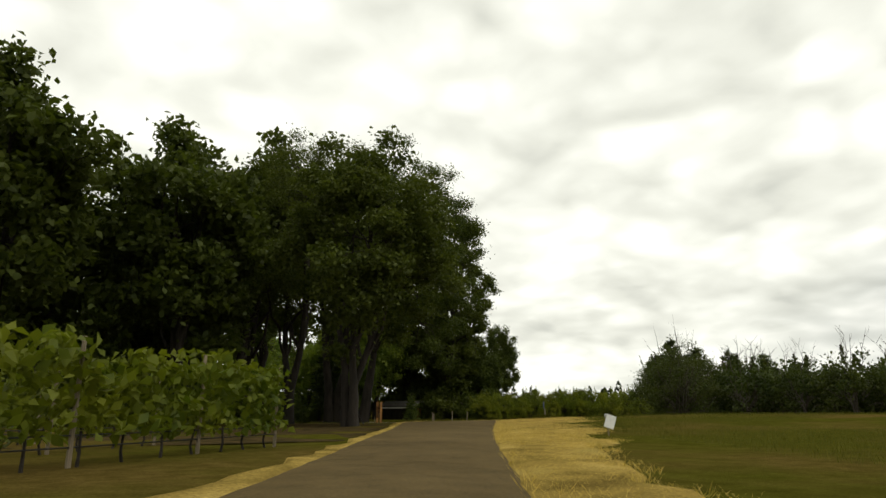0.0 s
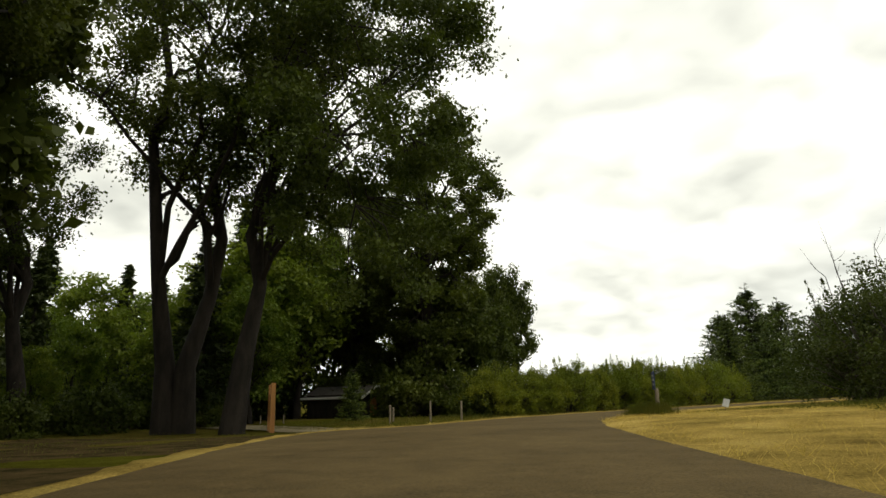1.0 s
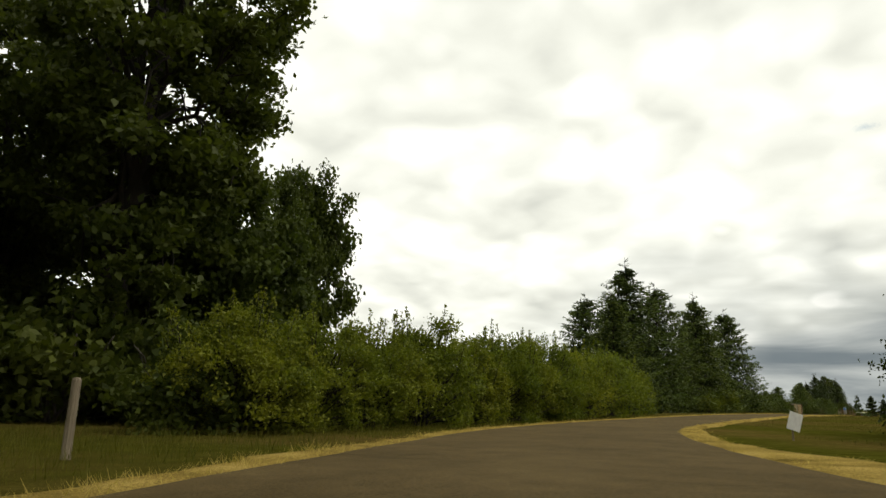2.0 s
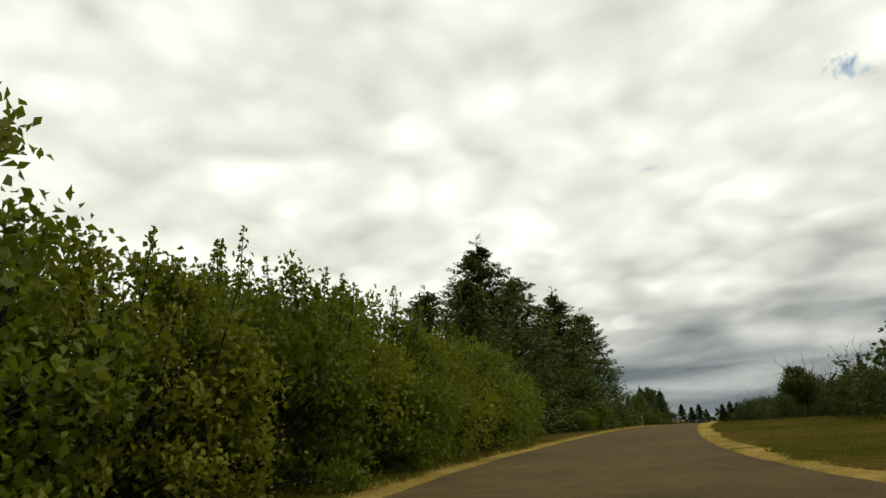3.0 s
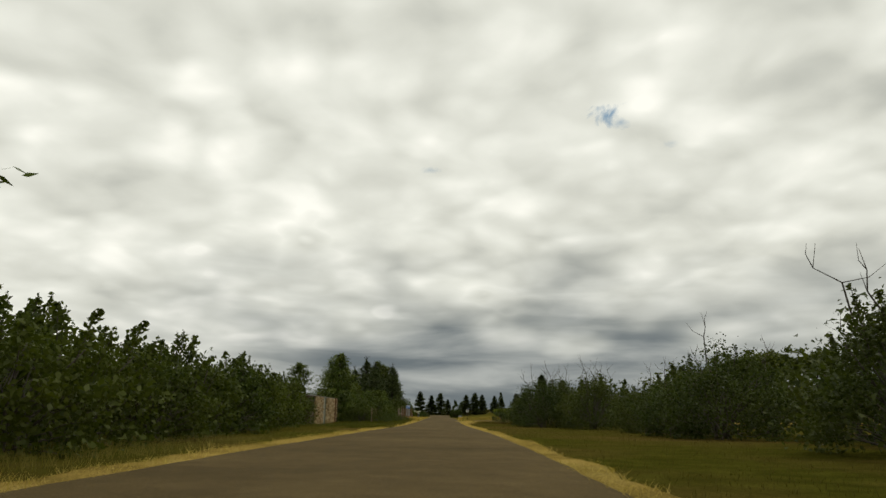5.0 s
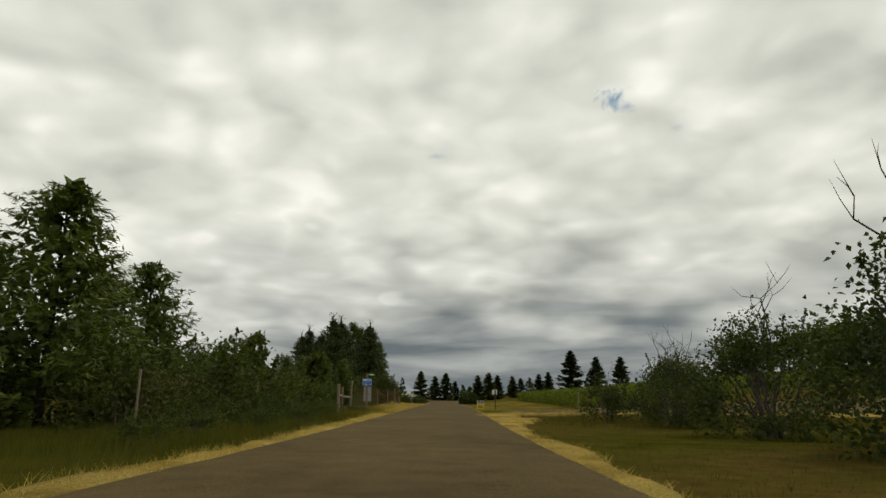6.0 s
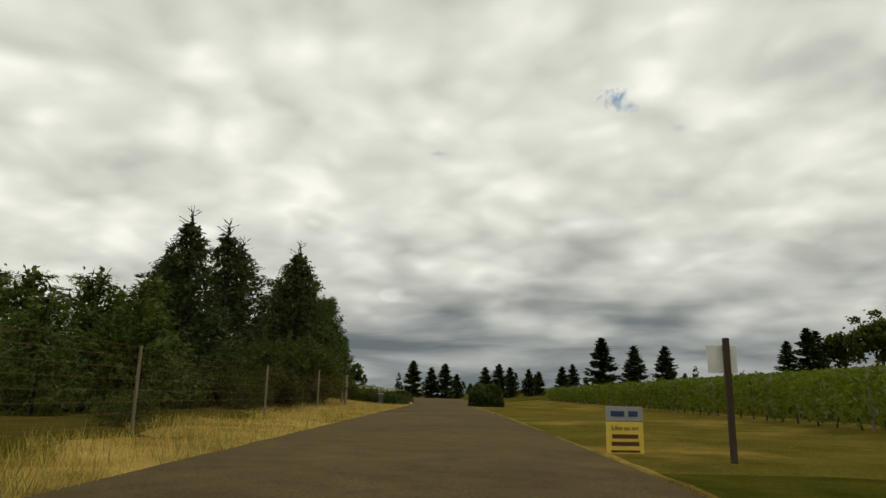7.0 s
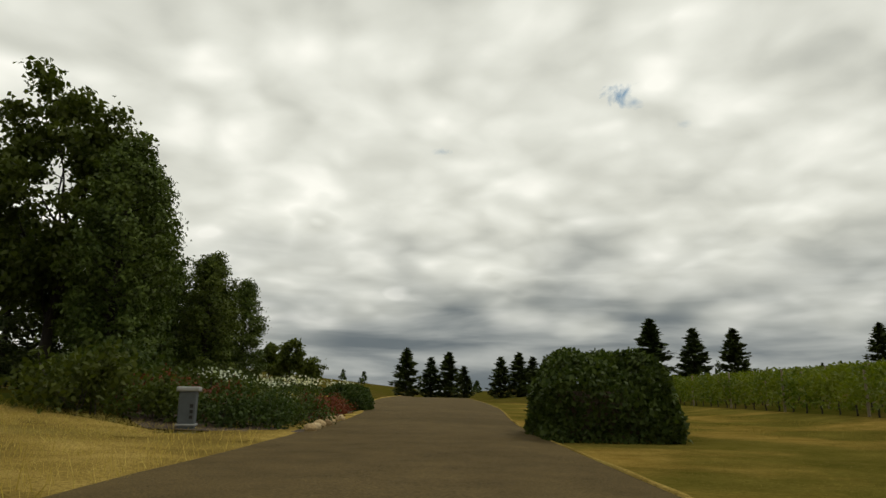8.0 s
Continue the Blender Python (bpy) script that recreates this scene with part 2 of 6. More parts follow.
def foliage(name, a, b, young=None, clear=0.3, rough=0.55):
    """Leaves: each one its own tone, a part of the light passes through."""
    mat = bpy.data.materials.new(name)
    mat.use_nodes = True
    n = Nodes(mat.node_tree)
    out = n.add("ShaderNodeOutputMaterial")
    geo = n.add("ShaderNodeNewGeometry")
    place = n.add("ShaderNodeTexCoord").outputs["Object"]
    island = geo.outputs["Random Per Island"]
    tone = n.mix(island, a, b)
    clump = n.ramp(n.noise(place, 0.7, 2.0), [(0.35, 0.0), (0.7, 1.0)])
    if young:
        tone = n.mix(n.math("MULTIPLY", clump, 0.7), tone, young)
    whole = n.add("ShaderNodeObjectInfo").outputs["Random"]
    tone = n.mix(1.0, tone, n.ramp(whole, [(0.0, (0.85, 0.9, 0.9)), (1.0, (1.15, 1.08, 1.0))]), "MULTIPLY")
    bsdf = n.add("ShaderNodeBsdfPrincipled")
    n.link(tone, bsdf.inputs["Base Color"])
    bsdf.inputs["Roughness"].default_value = rough
    bsdf.inputs["Specular IOR Level"].default_value = 0.14
    thin = n.add("ShaderNodeBsdfTranslucent")
    n.link(n.mix(1.0, tone, (1.25, 1.35, 0.6), "MULTIPLY"), thin.inputs[0])
    both = n.add("ShaderNodeMixShader")
    both.inputs[0].default_value = clear
    n.link(bsdf.outputs[0], both.inputs[1])
    n.link(thin.outputs[0], both.inputs[2])
    n.link(both.outputs[0], out.inputs[0])
    return mat


def plain(name, colour, rough=0.6, metallic=0.0):
    """Paint or plastic with a slight unevenness."""

    def build(n, place, bsdf):
        dirt = n.ramp(n.noise(place, 9.0, 5.0), [(0.3, 0.82), (0.7, 1.05)])
        return n.mix(1.0, colour, dirt, "MULTIPLY"), n.noise(place, 120.0, 2.0), 0.08

    return material(name, build, rough, metallic)


def build_asphalt(n, place, bsdf):
    broad = n.ramp(n.noise(place, 0.35, 5.0), [(0.3, (0.080, 0.057, 0.023)), (0.7, (0.122, 0.088, 0.037))])
    patch = n.ramp(n.noise(place, 2.3, 4.0), [(0.3, 0.80), (0.7, 1.12)])
    grain = n.noise(place, 55.0, 4.0, 0.75)
    chips = n.ramp(grain, [(0.3, 0.45), (0.52, 1.0), (0.75, 1.8)])
    return n.mix(1.0, n.mix(1.0, broad, patch, "MULTIPLY"), chips, "MULTIPLY"), grain, 0.5


def build_grassland(n, place, bsdf):
    """Meadow: green with worn brown and straw patches."""
    green = n.ramp(n.noise(place, 1.7, 5.0), [(0.3, (0.042, 0.043, 0.005)), (0.7, (0.080, 0.077, 0.011))])
    straw = n.ramp(n.noise(place, 3.1, 5.0), [(0.3, (0.075, 0.050, 0.014)), (0.7, (0.14, 0.095, 0.028))])
    where = n.ramp(n.noise(place, 0.11, 4.0, 0.6), [(0.45, 0.0), (0.62, 1.0)])
    colour = n.mix(n.math("MULTIPLY", where, 0.75), green, straw)
    fine = n.noise(place, 26.0, 5.0, 0.7)
    return n.mix(1.0, colour, n.ramp(fine, [(0.25, 0.55), (0.75, 1.3)]), "MULTIPLY"), fine, 1.0


def build_straw(n, place, bsdf):
    broad = n.ramp(n.noise(place, 0.9, 5.0), [(0.3, (0.16, 0.115, 0.03)), (0.5, (0.33, 0.235, 0.06)), (0.72, (0.54, 0.39, 0.115))])
    green = n.ramp(n.noise(place, 0.45, 4.0), [(0.55, 0.0), (0.72, 0.55)])
    colour = n.mix(green, broad, (0.13, 0.125, 0.03))
    fine = n.noise(place, 30.0, 5.0, 0.75)
    return n.mix(1.0, colour, n.ramp(fine, [(0.28, 0.32), (0.72, 1.4)]), "MULTIPLY"), fine, 1.0


def build_mown(n, place, bsdf):
    """Short mown grass, yellow-green with straw streaks."""
    green = n.ramp(n.noise(place, 1.1, 5.0), [(0.3, (0.080, 0.071, 0.012)), (0.7, (0.15, 0.122, 0.024))])
    straw = n.ramp(n.noise(place, 2.6, 5.0), [(0.35, (0.22, 0.14, 0.03)), (0.65, (0.34, 0.225, 0.055))])
    where = n.ramp(n.noise(place, 0.32, 4.0, 0.6), [(0.48, 0.0), (0.66, 0.8)])
    fine = n.noise(place, 24.0, 5.0, 0.7)
    return n.mix(1.0, n.mix(where, green, straw), n.ramp(fine, [(0.25, 0.6), (0.75, 1.25)]), "MULTIPLY"), fine, 1.0


M_MOWN = material("mown_grass", build_mown, 0.95, spec=0.0)
M_ASPHALT = material("asphalt", build_asphalt, 0.95, spec=0.06)
M_GRASSLAND = material("meadow", build_grassland, 0.95, spec=0.0)
M_STRAW = material("dry_grass_mat", build_straw, 0.95, spec=0.0)
M_GRAVEL = mottled("gravel", (0.17, 0.135, 0.07), (0.27, 0.22, 0.12), 1.2, 40, 0.95, 1.0)
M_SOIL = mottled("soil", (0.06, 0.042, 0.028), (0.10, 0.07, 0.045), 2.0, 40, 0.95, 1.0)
# Dark browns that hold the oaks' shade on the lawn.
M_OAK_SHADE = mottled("oak_shade_mat", (0.028, 0.024, 0.010), (0.075, 0.052, 0.022), 1.4, 24, 0.95, 1.0, spec=0.0)
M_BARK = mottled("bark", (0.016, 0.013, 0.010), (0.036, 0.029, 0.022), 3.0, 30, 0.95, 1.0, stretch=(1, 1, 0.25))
M_TWIG = mottled("twig", (0.055, 0.046, 0.036), (0.10, 0.085, 0.066), 5.0, 50, 0.9, 0.4)
M_POST = mottled("weathered_wood", (0.17, 0.135, 0.09), (0.27, 0.22, 0.15), 4.0, 60, 0.9, 0.6, stretch=(1, 1, 0.1))
M_DARK_POST = mottled("dark_stained_post", (0.035, 0.024, 0.015), (0.075, 0.052, 0.032), 4.0, 60, 0.85, 0.6, stretch=(1, 1, 0.1))
M_ORANGE_WOOD = mottled("stained_wood", (0.30, 0.13, 0.035), (0.42, 0.20, 0.06), 3.0, 50, 0.7, 0.5, stretch=(1, 1, 0.1))
M_OAK = foliage("oak_leaf", (0.030, 0.042, 0.009), (0.074, 0.092, 0.016), (0.095, 0.112, 0.018), 0.34)
M_OAK_LIGHT = foliage("ash_leaf", (0.065, 0.105, 0.013), (0.125, 0.17, 0.022), (0.17, 0.20, 0.028), 0.4)
M_NEEDLE = foliage("spruce_needle", (0.034, 0.056, 0.011), (0.088, 0.120, 0.020), (0.105, 0.132, 0.022), 0.14)
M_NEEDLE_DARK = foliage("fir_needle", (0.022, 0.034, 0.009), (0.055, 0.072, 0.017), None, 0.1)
M_NEEDLE_TIP = foliage("spruce_shoot", (0.085, 0.115, 0.018), (0.165, 0.19, 0.032), None, 0.2)
M_NEEDLE_LIGHT = foliage("young_fir_needle", (0.055, 0.080, 0.012), (0.10, 0.13, 0.022), None, 0.15)
M_HAZEL = foliage("hazel_leaf", (0.022, 0.034, 0.009), (0.060, 0.078, 0.018), (0.075, 0.088, 0.02), 0.3)
M_HEDGE = foliage("hedge_leaf", (0.050, 0.070, 0.008), (0.16, 0.185, 0.018), (0.23, 0.24, 0.025), 0.38)
M_SHRUB = foliage("shrub_leaf", (0.028, 0.042, 0.009), (0.075, 0.095, 0.016), (0.085, 0.10, 0.016), 0.3)
M_VINE = foliage("vine_leaf", (0.045, 0.072, 0.007), (0.105, 0.135, 0.012), (0.15, 0.165, 0.016), 0.38)
M_BOX = foliage("clipped_hedge_leaf", (0.026, 0.044, 0.010), (0.062, 0.088, 0.018), None, 0.25)
M_GREEN_BLADE = foliage("green_blade", (0.040, 0.050, 0.005), (0.092, 0.096, 0.011), (0.125, 0.108, 0.02), 0.3, 0.7)
M_MOWN_BLADE = foliage("mown_blade", (0.092, 0.084, 0.014), (0.19, 0.158, 0.034), (0.26, 0.19, 0.05), 0.3, 0.8)
M_DRY_BLADE = foliage("dry_blade", (0.33, 0.235, 0.06), (0.64, 0.48, 0.155), (0.46, 0.34, 0.095), 0.3, 0.9)
M_OLIVE_BLADE = foliage("olive_blade", (0.045, 0.042, 0.006), (0.088, 0.076, 0.013), (0.11, 0.078, 0.02), 0.25, 0.8)
M_WHITE = plain("white_paint", (0.75, 0.74, 0.70), 0.6)
M_GREY = plain("grey_paint", (0.24, 0.25, 0.25), 0.6)
M_SLATE = plain("slate_grey_plastic", (0.085, 0.095, 0.10), 0.6)
M_SIGN_GREY = plain("galvanised_back", (0.33, 0.33, 0.32), 0.5, 0.3)
M_BLUE = plain("blue_sign", (0.03, 0.17, 0.52), 0.5)
M_NAVY = plain("faded_navy_sign", (0.03, 0.05, 0.13), 0.6)
M_GREEN_SIGN = plain("green_sign", (0.01, 0.17, 0.06), 0.5)
M_YELLOW = plain("yellow_board", (0.72, 0.52, 0.07), 0.6)
M_GOLD = plain("gold_board", (0.62, 0.38, 0.045), 0.6)
M_RED = plain("dark_red_paint", (0.22, 0.018, 0.02), 0.6)
M_BLACK = plain("black_paint", (0.02, 0.02, 0.02), 0.5)
M_INK = plain("brown_ink", (0.10, 0.04, 0.02), 0.7)
M_DOOR = plain("grey_green_door", (0.23, 0.23, 0.165), 0.6)
M_RUST = mottled("rusty_steel", (0.13, 0.06, 0.035), (0.20, 0.10, 0.06), 6, 60, 0.85, 0.4)
M_ROOF = mottled("roof_sheet", (0.10, 0.09, 0.08), (0.16, 0.145, 0.13), 3, 40, 0.7, 0.3)
M_CAP = mottled("slate_cap", (0.13, 0.115, 0.09), (0.21, 0.19, 0.15), 5, 60, 0.85, 0.5)
M_TYRE = plain("rubber", (0.02, 0.02, 0.02), 0.8)
M_GLASS = plain("dark_glass", (0.02, 0.025, 0.03), 0.08)
M_FLOWER = foliage("white_flower", (0.60, 0.60, 0.52), (0.78, 0.78, 0.70), None, 0.25)
M_FLOWER_YELLOW = foliage("yellow_flower", (0.55, 0.42, 0.05), (0.70, 0.58, 0.12), None, 0.25)
M_FLOWER_RED = foliage("red_leaf", (0.11, 0.028, 0.018), (0.19, 0.06, 0.03), None, 0.25)


def build_stone(n, place, bsdf):
    each = n.add("ShaderNodeObjectInfo").outputs["Random"]
    tone = n.ramp(each, [(0.0, (0.22, 0.145, 0.065)), (0.35, (0.39, 0.275, 0.13)), (0.7, (0.50, 0.37, 0.19)), (1.0, (0.57, 0.46, 0.28))])
    grain = n.noise(place, 30.0, 5.0, 0.7)
    return n.mix(1.0, tone, n.ramp(grain, [(0.25, 0.6), (0.75, 1.2)]), "MULTIPLY"), grain, 0.9


M_STONE = material("ledge_stone", build_stone, 0.9)

# ---- mesh helpers ----
def mesh_of(name, verts, faces, mat, smooth=False):
    me = bpy.data.meshes.new(name)
    me.from_pydata([tuple(v) for v in verts], [], faces)
    me.materials.append(mat)
    if smooth:
        me.polygons.foreach_set("use_smooth", [True] * len(me.polygons))
    me.update()
    return me


def quads_mesh(name, verts, per, mat):
    """A mesh from an array of vertices of which each `per` form one face."""
    me = bpy.data.meshes.new(name)
    count = len(verts)
    me.vertices.add(count)
    me.vertices.foreach_set("co", np.asarray(verts, np.float32).ravel())
    me.loops.add(count)
    me.loops.foreach_set("vertex_index", np.arange(count, dtype=np.int32))
    me.polygons.add(count // per)
    me.polygons.foreach_set("loop_start", np.arange(0, count, per, dtype=np.int32))
    me.materials.append(mat)
    me.update(calc_edges=True)
    me.validate()
    return me


def part(name, bm, mat, parent=None, label=""):
    """Links a bmesh as one mesh object under a thing or a part."""
    me = bpy.data.meshes.new(name)
    bm.to_mesh(me)
    bm.free()
    me.materials.append(mat)
    return piece(name, me, parent, label)


def piece(name, me, parent=None, label="", at=None):
    ob = new(name, me)
    if parent is not None:
        ob.parent = parent
    if at is not None:
        ob.matrix_basis = at
    if label:
        tagged(ob, label)
    return ob


def thing(name, at, label, category, group=""):
    ob = new(name)
    ob.empty_display_size = 0.2
    ob.matrix_basis = at
    return tagged(ob, label, category, group)


def box_bm(sx, sy, sz, at=(0, 0, 0), bevel=0.0, turn=None, bm=None):
    """A bevelled box whose base centre is at `at`."""
    bm = bm or bmesh.new()
    m = Matrix.Translation(Vector(at)) @ (turn or Matrix.Identity(4)) @ Matrix.Translation((0, 0, sz / 2)) @ Matrix.Diagonal((sx, sy, sz, 1))
    made = bmesh.ops.create_cube(bm, size=1.0, matrix=m)["verts"]
    if bevel:
        edges = list({e for v in made for e in v.link_edges})
        bmesh.ops.bevel(bm, geom=edges, offset=bevel, segments=2, affect="EDGES", profile=0.6)
    return bm


def pole_bm(radius, top, height, at=(0, 0, 0), sides=10, bm=None, wobble=0.0, rng=None):
    """A round post with a chamfered head."""
    bm = bm or bmesh.new()
    rings = [(0, radius), (height * 0.5, (radius + top) / 2), (height - top * 0.5, top), (height, top * 0.72)]
    before = []
    for z, r in rings:
        dx = rng.uniform(-wobble, wobble) if rng else 0
        ring = [bm.verts.new((at[0] + dx + r * math.cos(a), at[1] + r * math.sin(a), at[2] + z)) for a in (2 * math.pi * k / sides for k in range(sides))]
        if before:
            for k in range(sides):
                bm.faces.new((before[k], before[(k + 1) % sides], ring[(k + 1) % sides], ring[k]))
        before = ring
    bm.faces.new(before)
    return bm


def tube(verts, faces, points, radii, sides=7):
    """Appends a tapered tube through the points."""
    start = len(verts)
    points = [Vector([float(c) for c in p]) for p in points]
    for k, (p, r) in enumerate(zip(points, radii)):
        d = (points[min(k + 1, len(points) - 1)] - points[max(k - 1, 0)]).normalized()
        side = d.cross(Vector((0.31, 0.95, 0.05))).normalized()
        other = d.cross(side)
        for j in range(sides):
            a = 2 * math.pi * j / sides
            verts.append(p + (math.cos(a) * side + math.sin(a) * other) * float(r))
    for k in range(len(points) - 1):
        for j in range(sides):
            a, b = start + k * sides + j, start + k * sides + (j + 1) % sides
            faces.append((a, b, b + sides, a + sides))
    faces.append(tuple(start + (len(points) - 1) * sides + j for j in range(sides)))


def step(v, a, b):
    """Smooth step from 0 at a to 1 at b."""
    u = min(max((v - a) / (b - a), 0.0), 1.0)
    return u * u * (3 - 2 * u)


# ---- terrain ----
PROFILE_Y = (-30.0, -15.6, -3.2, 12.2, 35.0, 60.0, 71.0, 300.0)
PROFILE_Z = (0.0, 0.10, 0.27, 0.47, 0.57, 0.43, 0.34, 0.34)


def road_height(y):
    return sum(float(np.interp(y + d, PROFILE_Y, PROFILE_Z)) for d in (-6, -3, 0, 3, 6)) / 5


def ground(x, y):
    z = road_height(y)
    z -= 0.28 * step(-x, -9, 2) * step(-y, 36, 46)
    z += 0.65 * step(x, 7, 20) * step(y, -58, -28) * step(-y, -30, 5)
    if y > 96 and x > 7:
        rise = 0.085 * (x - 8) if x < 95 else 7.4 + 0.05 * 60 * (1 - math.exp(-(x - 95) / 60))
        z += max(rise, 0) * step(y, 96, 116)
    z += 9.0 * step(-x, 14, 90) * step(y, 170, 300)
    z += 0.10 * step(-x, 2.2, 5) * step(y, 88, 95)
    z += 0.5 * step(-x, 2.5, 11) * step(y, 122, 140)
    return z


def spread(low, high, fine, far):
    """Coordinates with fine steps in the middle that widen outwards."""
    middle = list(np.arange(low, high + 0.1, fine))
    left, right, gap = [], [], fine
    a, b = low, high
    while b < far or a > -far:
        gap *= 1.35
        a, b = a - gap, b + gap
        left.insert(0, a)
        right.append(b)
    return left + middle + right


def make_ground():
    xs, ys = spread(-44, 60, 1.0, 2600), spread(-96, 178, 1.0, 2600)
    verts = [(x, y, ground(x, y) + 0.05 * (noise.noise((x * 0.3, y * 0.3, 0)) if -45 < x < 61 and (x > 4 or x < -5) else 0)) for y in ys for x in xs]
    w = len(xs)
    faces = [(j * w + i, j * w + i + 1, (j + 1) * w + i + 1, (j + 1) * w + i) for j in range(len(ys) - 1) for i in range(w - 1)]
    tagged(new("ground", mesh_of("ground", verts, faces, M_GRASSLAND, True)), "green and straw coloured meadow of short grass", "ground", kind="structure")


make_ground()

# Road edges, from south-east through the bend to the north.
ROAD_LEFT = [(72, -93), (56, -81.2), (43.4, -72.5), (38.5, -69.3), (30.4, -63.7), (20.5, -57.2), (13.2, -52.4), (10.5, -50.3), (7.9, -48), (5.9, -45.6), (4.6, -43),
             (3.6, -40), (2.4, -36.5), (0.5, -32), (-1.6, -26.5), (-3.0, -20), (-3.7, -14), (-4.0, -6), (-4.1, 5), (-3.9, 20), (-3.5, 35), (-2.7, 60), (-2.0, 79),
             (-1.75, 107), (-1.4, 134), (-1.35, 145), (-2.3, 155), (-4.2, 174), (-5, 215)]
ROAD_RIGHT = [(76, -94.5), (59, -81.5), (46, -71.3), (41.3, -67.6), (32.5, -60.4), (26.5, -55.4), (21.6, -51.2), (17.5, -47.8), (14.2, -44.2), (10.8, -39.5),
              (8.0, -35), (5.2, -30), (3.0, -25), (1.5, -20.3), (0.7, -15.7), (0.2, -8), (0.05, 3), (0.15, 16), (0.6, 23), (1.4, 43), (1.6, 60), (1.55, 80), (1.9, 95),
              (2.2, 112), (2.3, 125), (2.1, 137), (2.1, 143), (2.9, 155), (3.3, 174), (3.4, 215)]


def resample(line, count):
    """Points spaced along a line that is rounded at its corners."""
    p = np.array(line, float)
    for _ in range(3):
        p = np.concatenate([p[:1], np.stack([0.75 * p[:-1] + 0.25 * p[1:], 0.25 * p[:-1] + 0.75 * p[1:]], 1).reshape(-1, 2), p[-1:]])
    s = np.r_[0, np.cumsum(np.hypot(*np.diff(p, axis=0).T))]
    u = np.linspace(0, s[-1], count)
    return np.stack([np.interp(u, s, p[:, 0]), np.interp(u, s, p[:, 1])], 1)


def matched(left, right, count):
    """Two edges with points opposite to one another: each left point takes the nearest right one, in order."""
    a, b = resample(left, count), resample(right, count * 6)
    at, picks = 0, []
    for p in a:
        window = b[at : at + 60]
        at += int(np.argmin(((window - p) ** 2).sum(1)))
        picks.append(b[min(at, len(b) - 1)])
    return a, np.array(picks)


def ribbon(name, left, right, count, across, mat, lift, label, category, crown=0.0, rag=0.0, seed=0, height=ground):
    """A strip of paving or ground between two edges, laid on the terrain."""
    rng = random.Random(seed)
    a, b = matched(left, right, count)
    verts = []
    for p, q in zip(a, b):
        side = (q - p) / (np.hypot(*(q - p)) + 1e-6)
        p, q = p - side * rng.uniform(0, rag), q + side * rng.uniform(0, rag)
        for k in range(across + 1):
            u = k / across
            x, y = p + (q - p) * u
            verts.append((x, y, height(x, y) + lift + crown * (1 - (2 * u - 1) ** 2)))
    w = across + 1
    faces = [(j * w + i, j * w + i + 1, (j + 1) * w + i + 1, (j + 1) * w + i) for j in range(count - 1) for i in range(across)]
    return tagged(new(name, mesh_of(name, verts, faces, mat, True)), label, category, kind="structure")


ribbon("road", ROAD_LEFT, ROAD_RIGHT, 420, 8, M_ASPHALT, 0.075, "narrow worn brown-grey asphalt lane without markings", "road", 0.03, 0.06, 1)
SIDE_NEAR = [(1.4, 92.5), (2.2, 95.2), (4.2, 98.3), (7.5, 99.0), (14, 99.2), (34, 99.5), (70, 100)]
SIDE_FAR = [(1.4, 109.5), (2.5, 107.4), (5.0, 106.4), (8.5, 106.3), (14, 106.4), (34, 106.5), (70, 107)]
ribbon("side_road", SIDE_NEAR, SIDE_FAR, 120, 6, M_ASPHALT, 0.085, "side lane of worn asphalt meeting the road", "road", 0.0, 0.06, 2)
ribbon("driveway", [(6.5, -46.6), (2, -45.6), (-6, -44.2), (-20, -45)], [(4.4, -42.4), (1.5, -43.0), (-6, -42.4), (-20, -42.6)], 40, 4, M_GRAVEL, 0.06,
       "pale gravel driveway leading to the shed", "driveway", 0.0, 0.2, 3)


# Dark sheet over the lawn: the shade under the oaks, put into colour.
ribbon("leaf_litter", [(37, -78), (27, -72.5), (15.5, -65.5), (7, -60), (0, -56), (-8, -53)], [(37.2, -69.6), (29.8, -64.4), (19.9, -57.9), (12.6, -53.1), (9.0, -50.2), (4.0, -47.6)], 60, 10, M_OAK_SHADE, 0.012,
       "dark brown strip that paints the oaks' shade on the lawn", "soil", 0.0, 0.5, 8)


def offset(line, widths, count, side, seed, rag):
    """The edge of a verge beside a line: widths are pairs of (y, metres)."""
    rng = random.Random(seed)
    p = resample(line, count)
    d = np.gradient(p, axis=0)
    d /= np.hypot(d[:, 0], d[:, 1])[:, None]
    normal = np.stack([-d[:, 1], d[:, 0]], 1) * side
    wide = np.interp(p[:, 1], [w[0] for w in widths], [w[1] for w in widths])
    wave = np.array([max(0.12, 1 + rag * (noise.noise((x * 0.35, y * 0.35, seed)) + 0.7 * noise.noise((x * 1.3, y * 1.3, seed)) + 0.3 * rng.uniform(-1, 1))) for x, y in p])
    return p, p + normal * (wide * wave)[:, None]


def verge(name, line, widths, side, seed, label, rag=0.6, count=620, mat=M_STRAW):
    near, far = offset(line, widths, count, side, seed, rag)
    verts, across = [], 5
    for p, q in zip(near, far):
        for k in range(across + 1):
            x, y = p + (q - p) * k / across
            verts.append((x, y, ground(x, y) + 0.062 - 0.20 * (k == across) + 0.05 * (0 < k < across) * (0.5 + 0.5 * noise.noise((x * 1.3, y * 1.3, 3)))))
    w = across + 1
    faces = [(j * w + i, j * w + i + 1, (j + 1) * w + i + 1, (j + 1) * w + i) for j in range(count - 1) for i in range(across)]
    tagged(new(name, mesh_of(name, verts, faces, mat, True)), label, "verge", kind="structure")
    return near, far


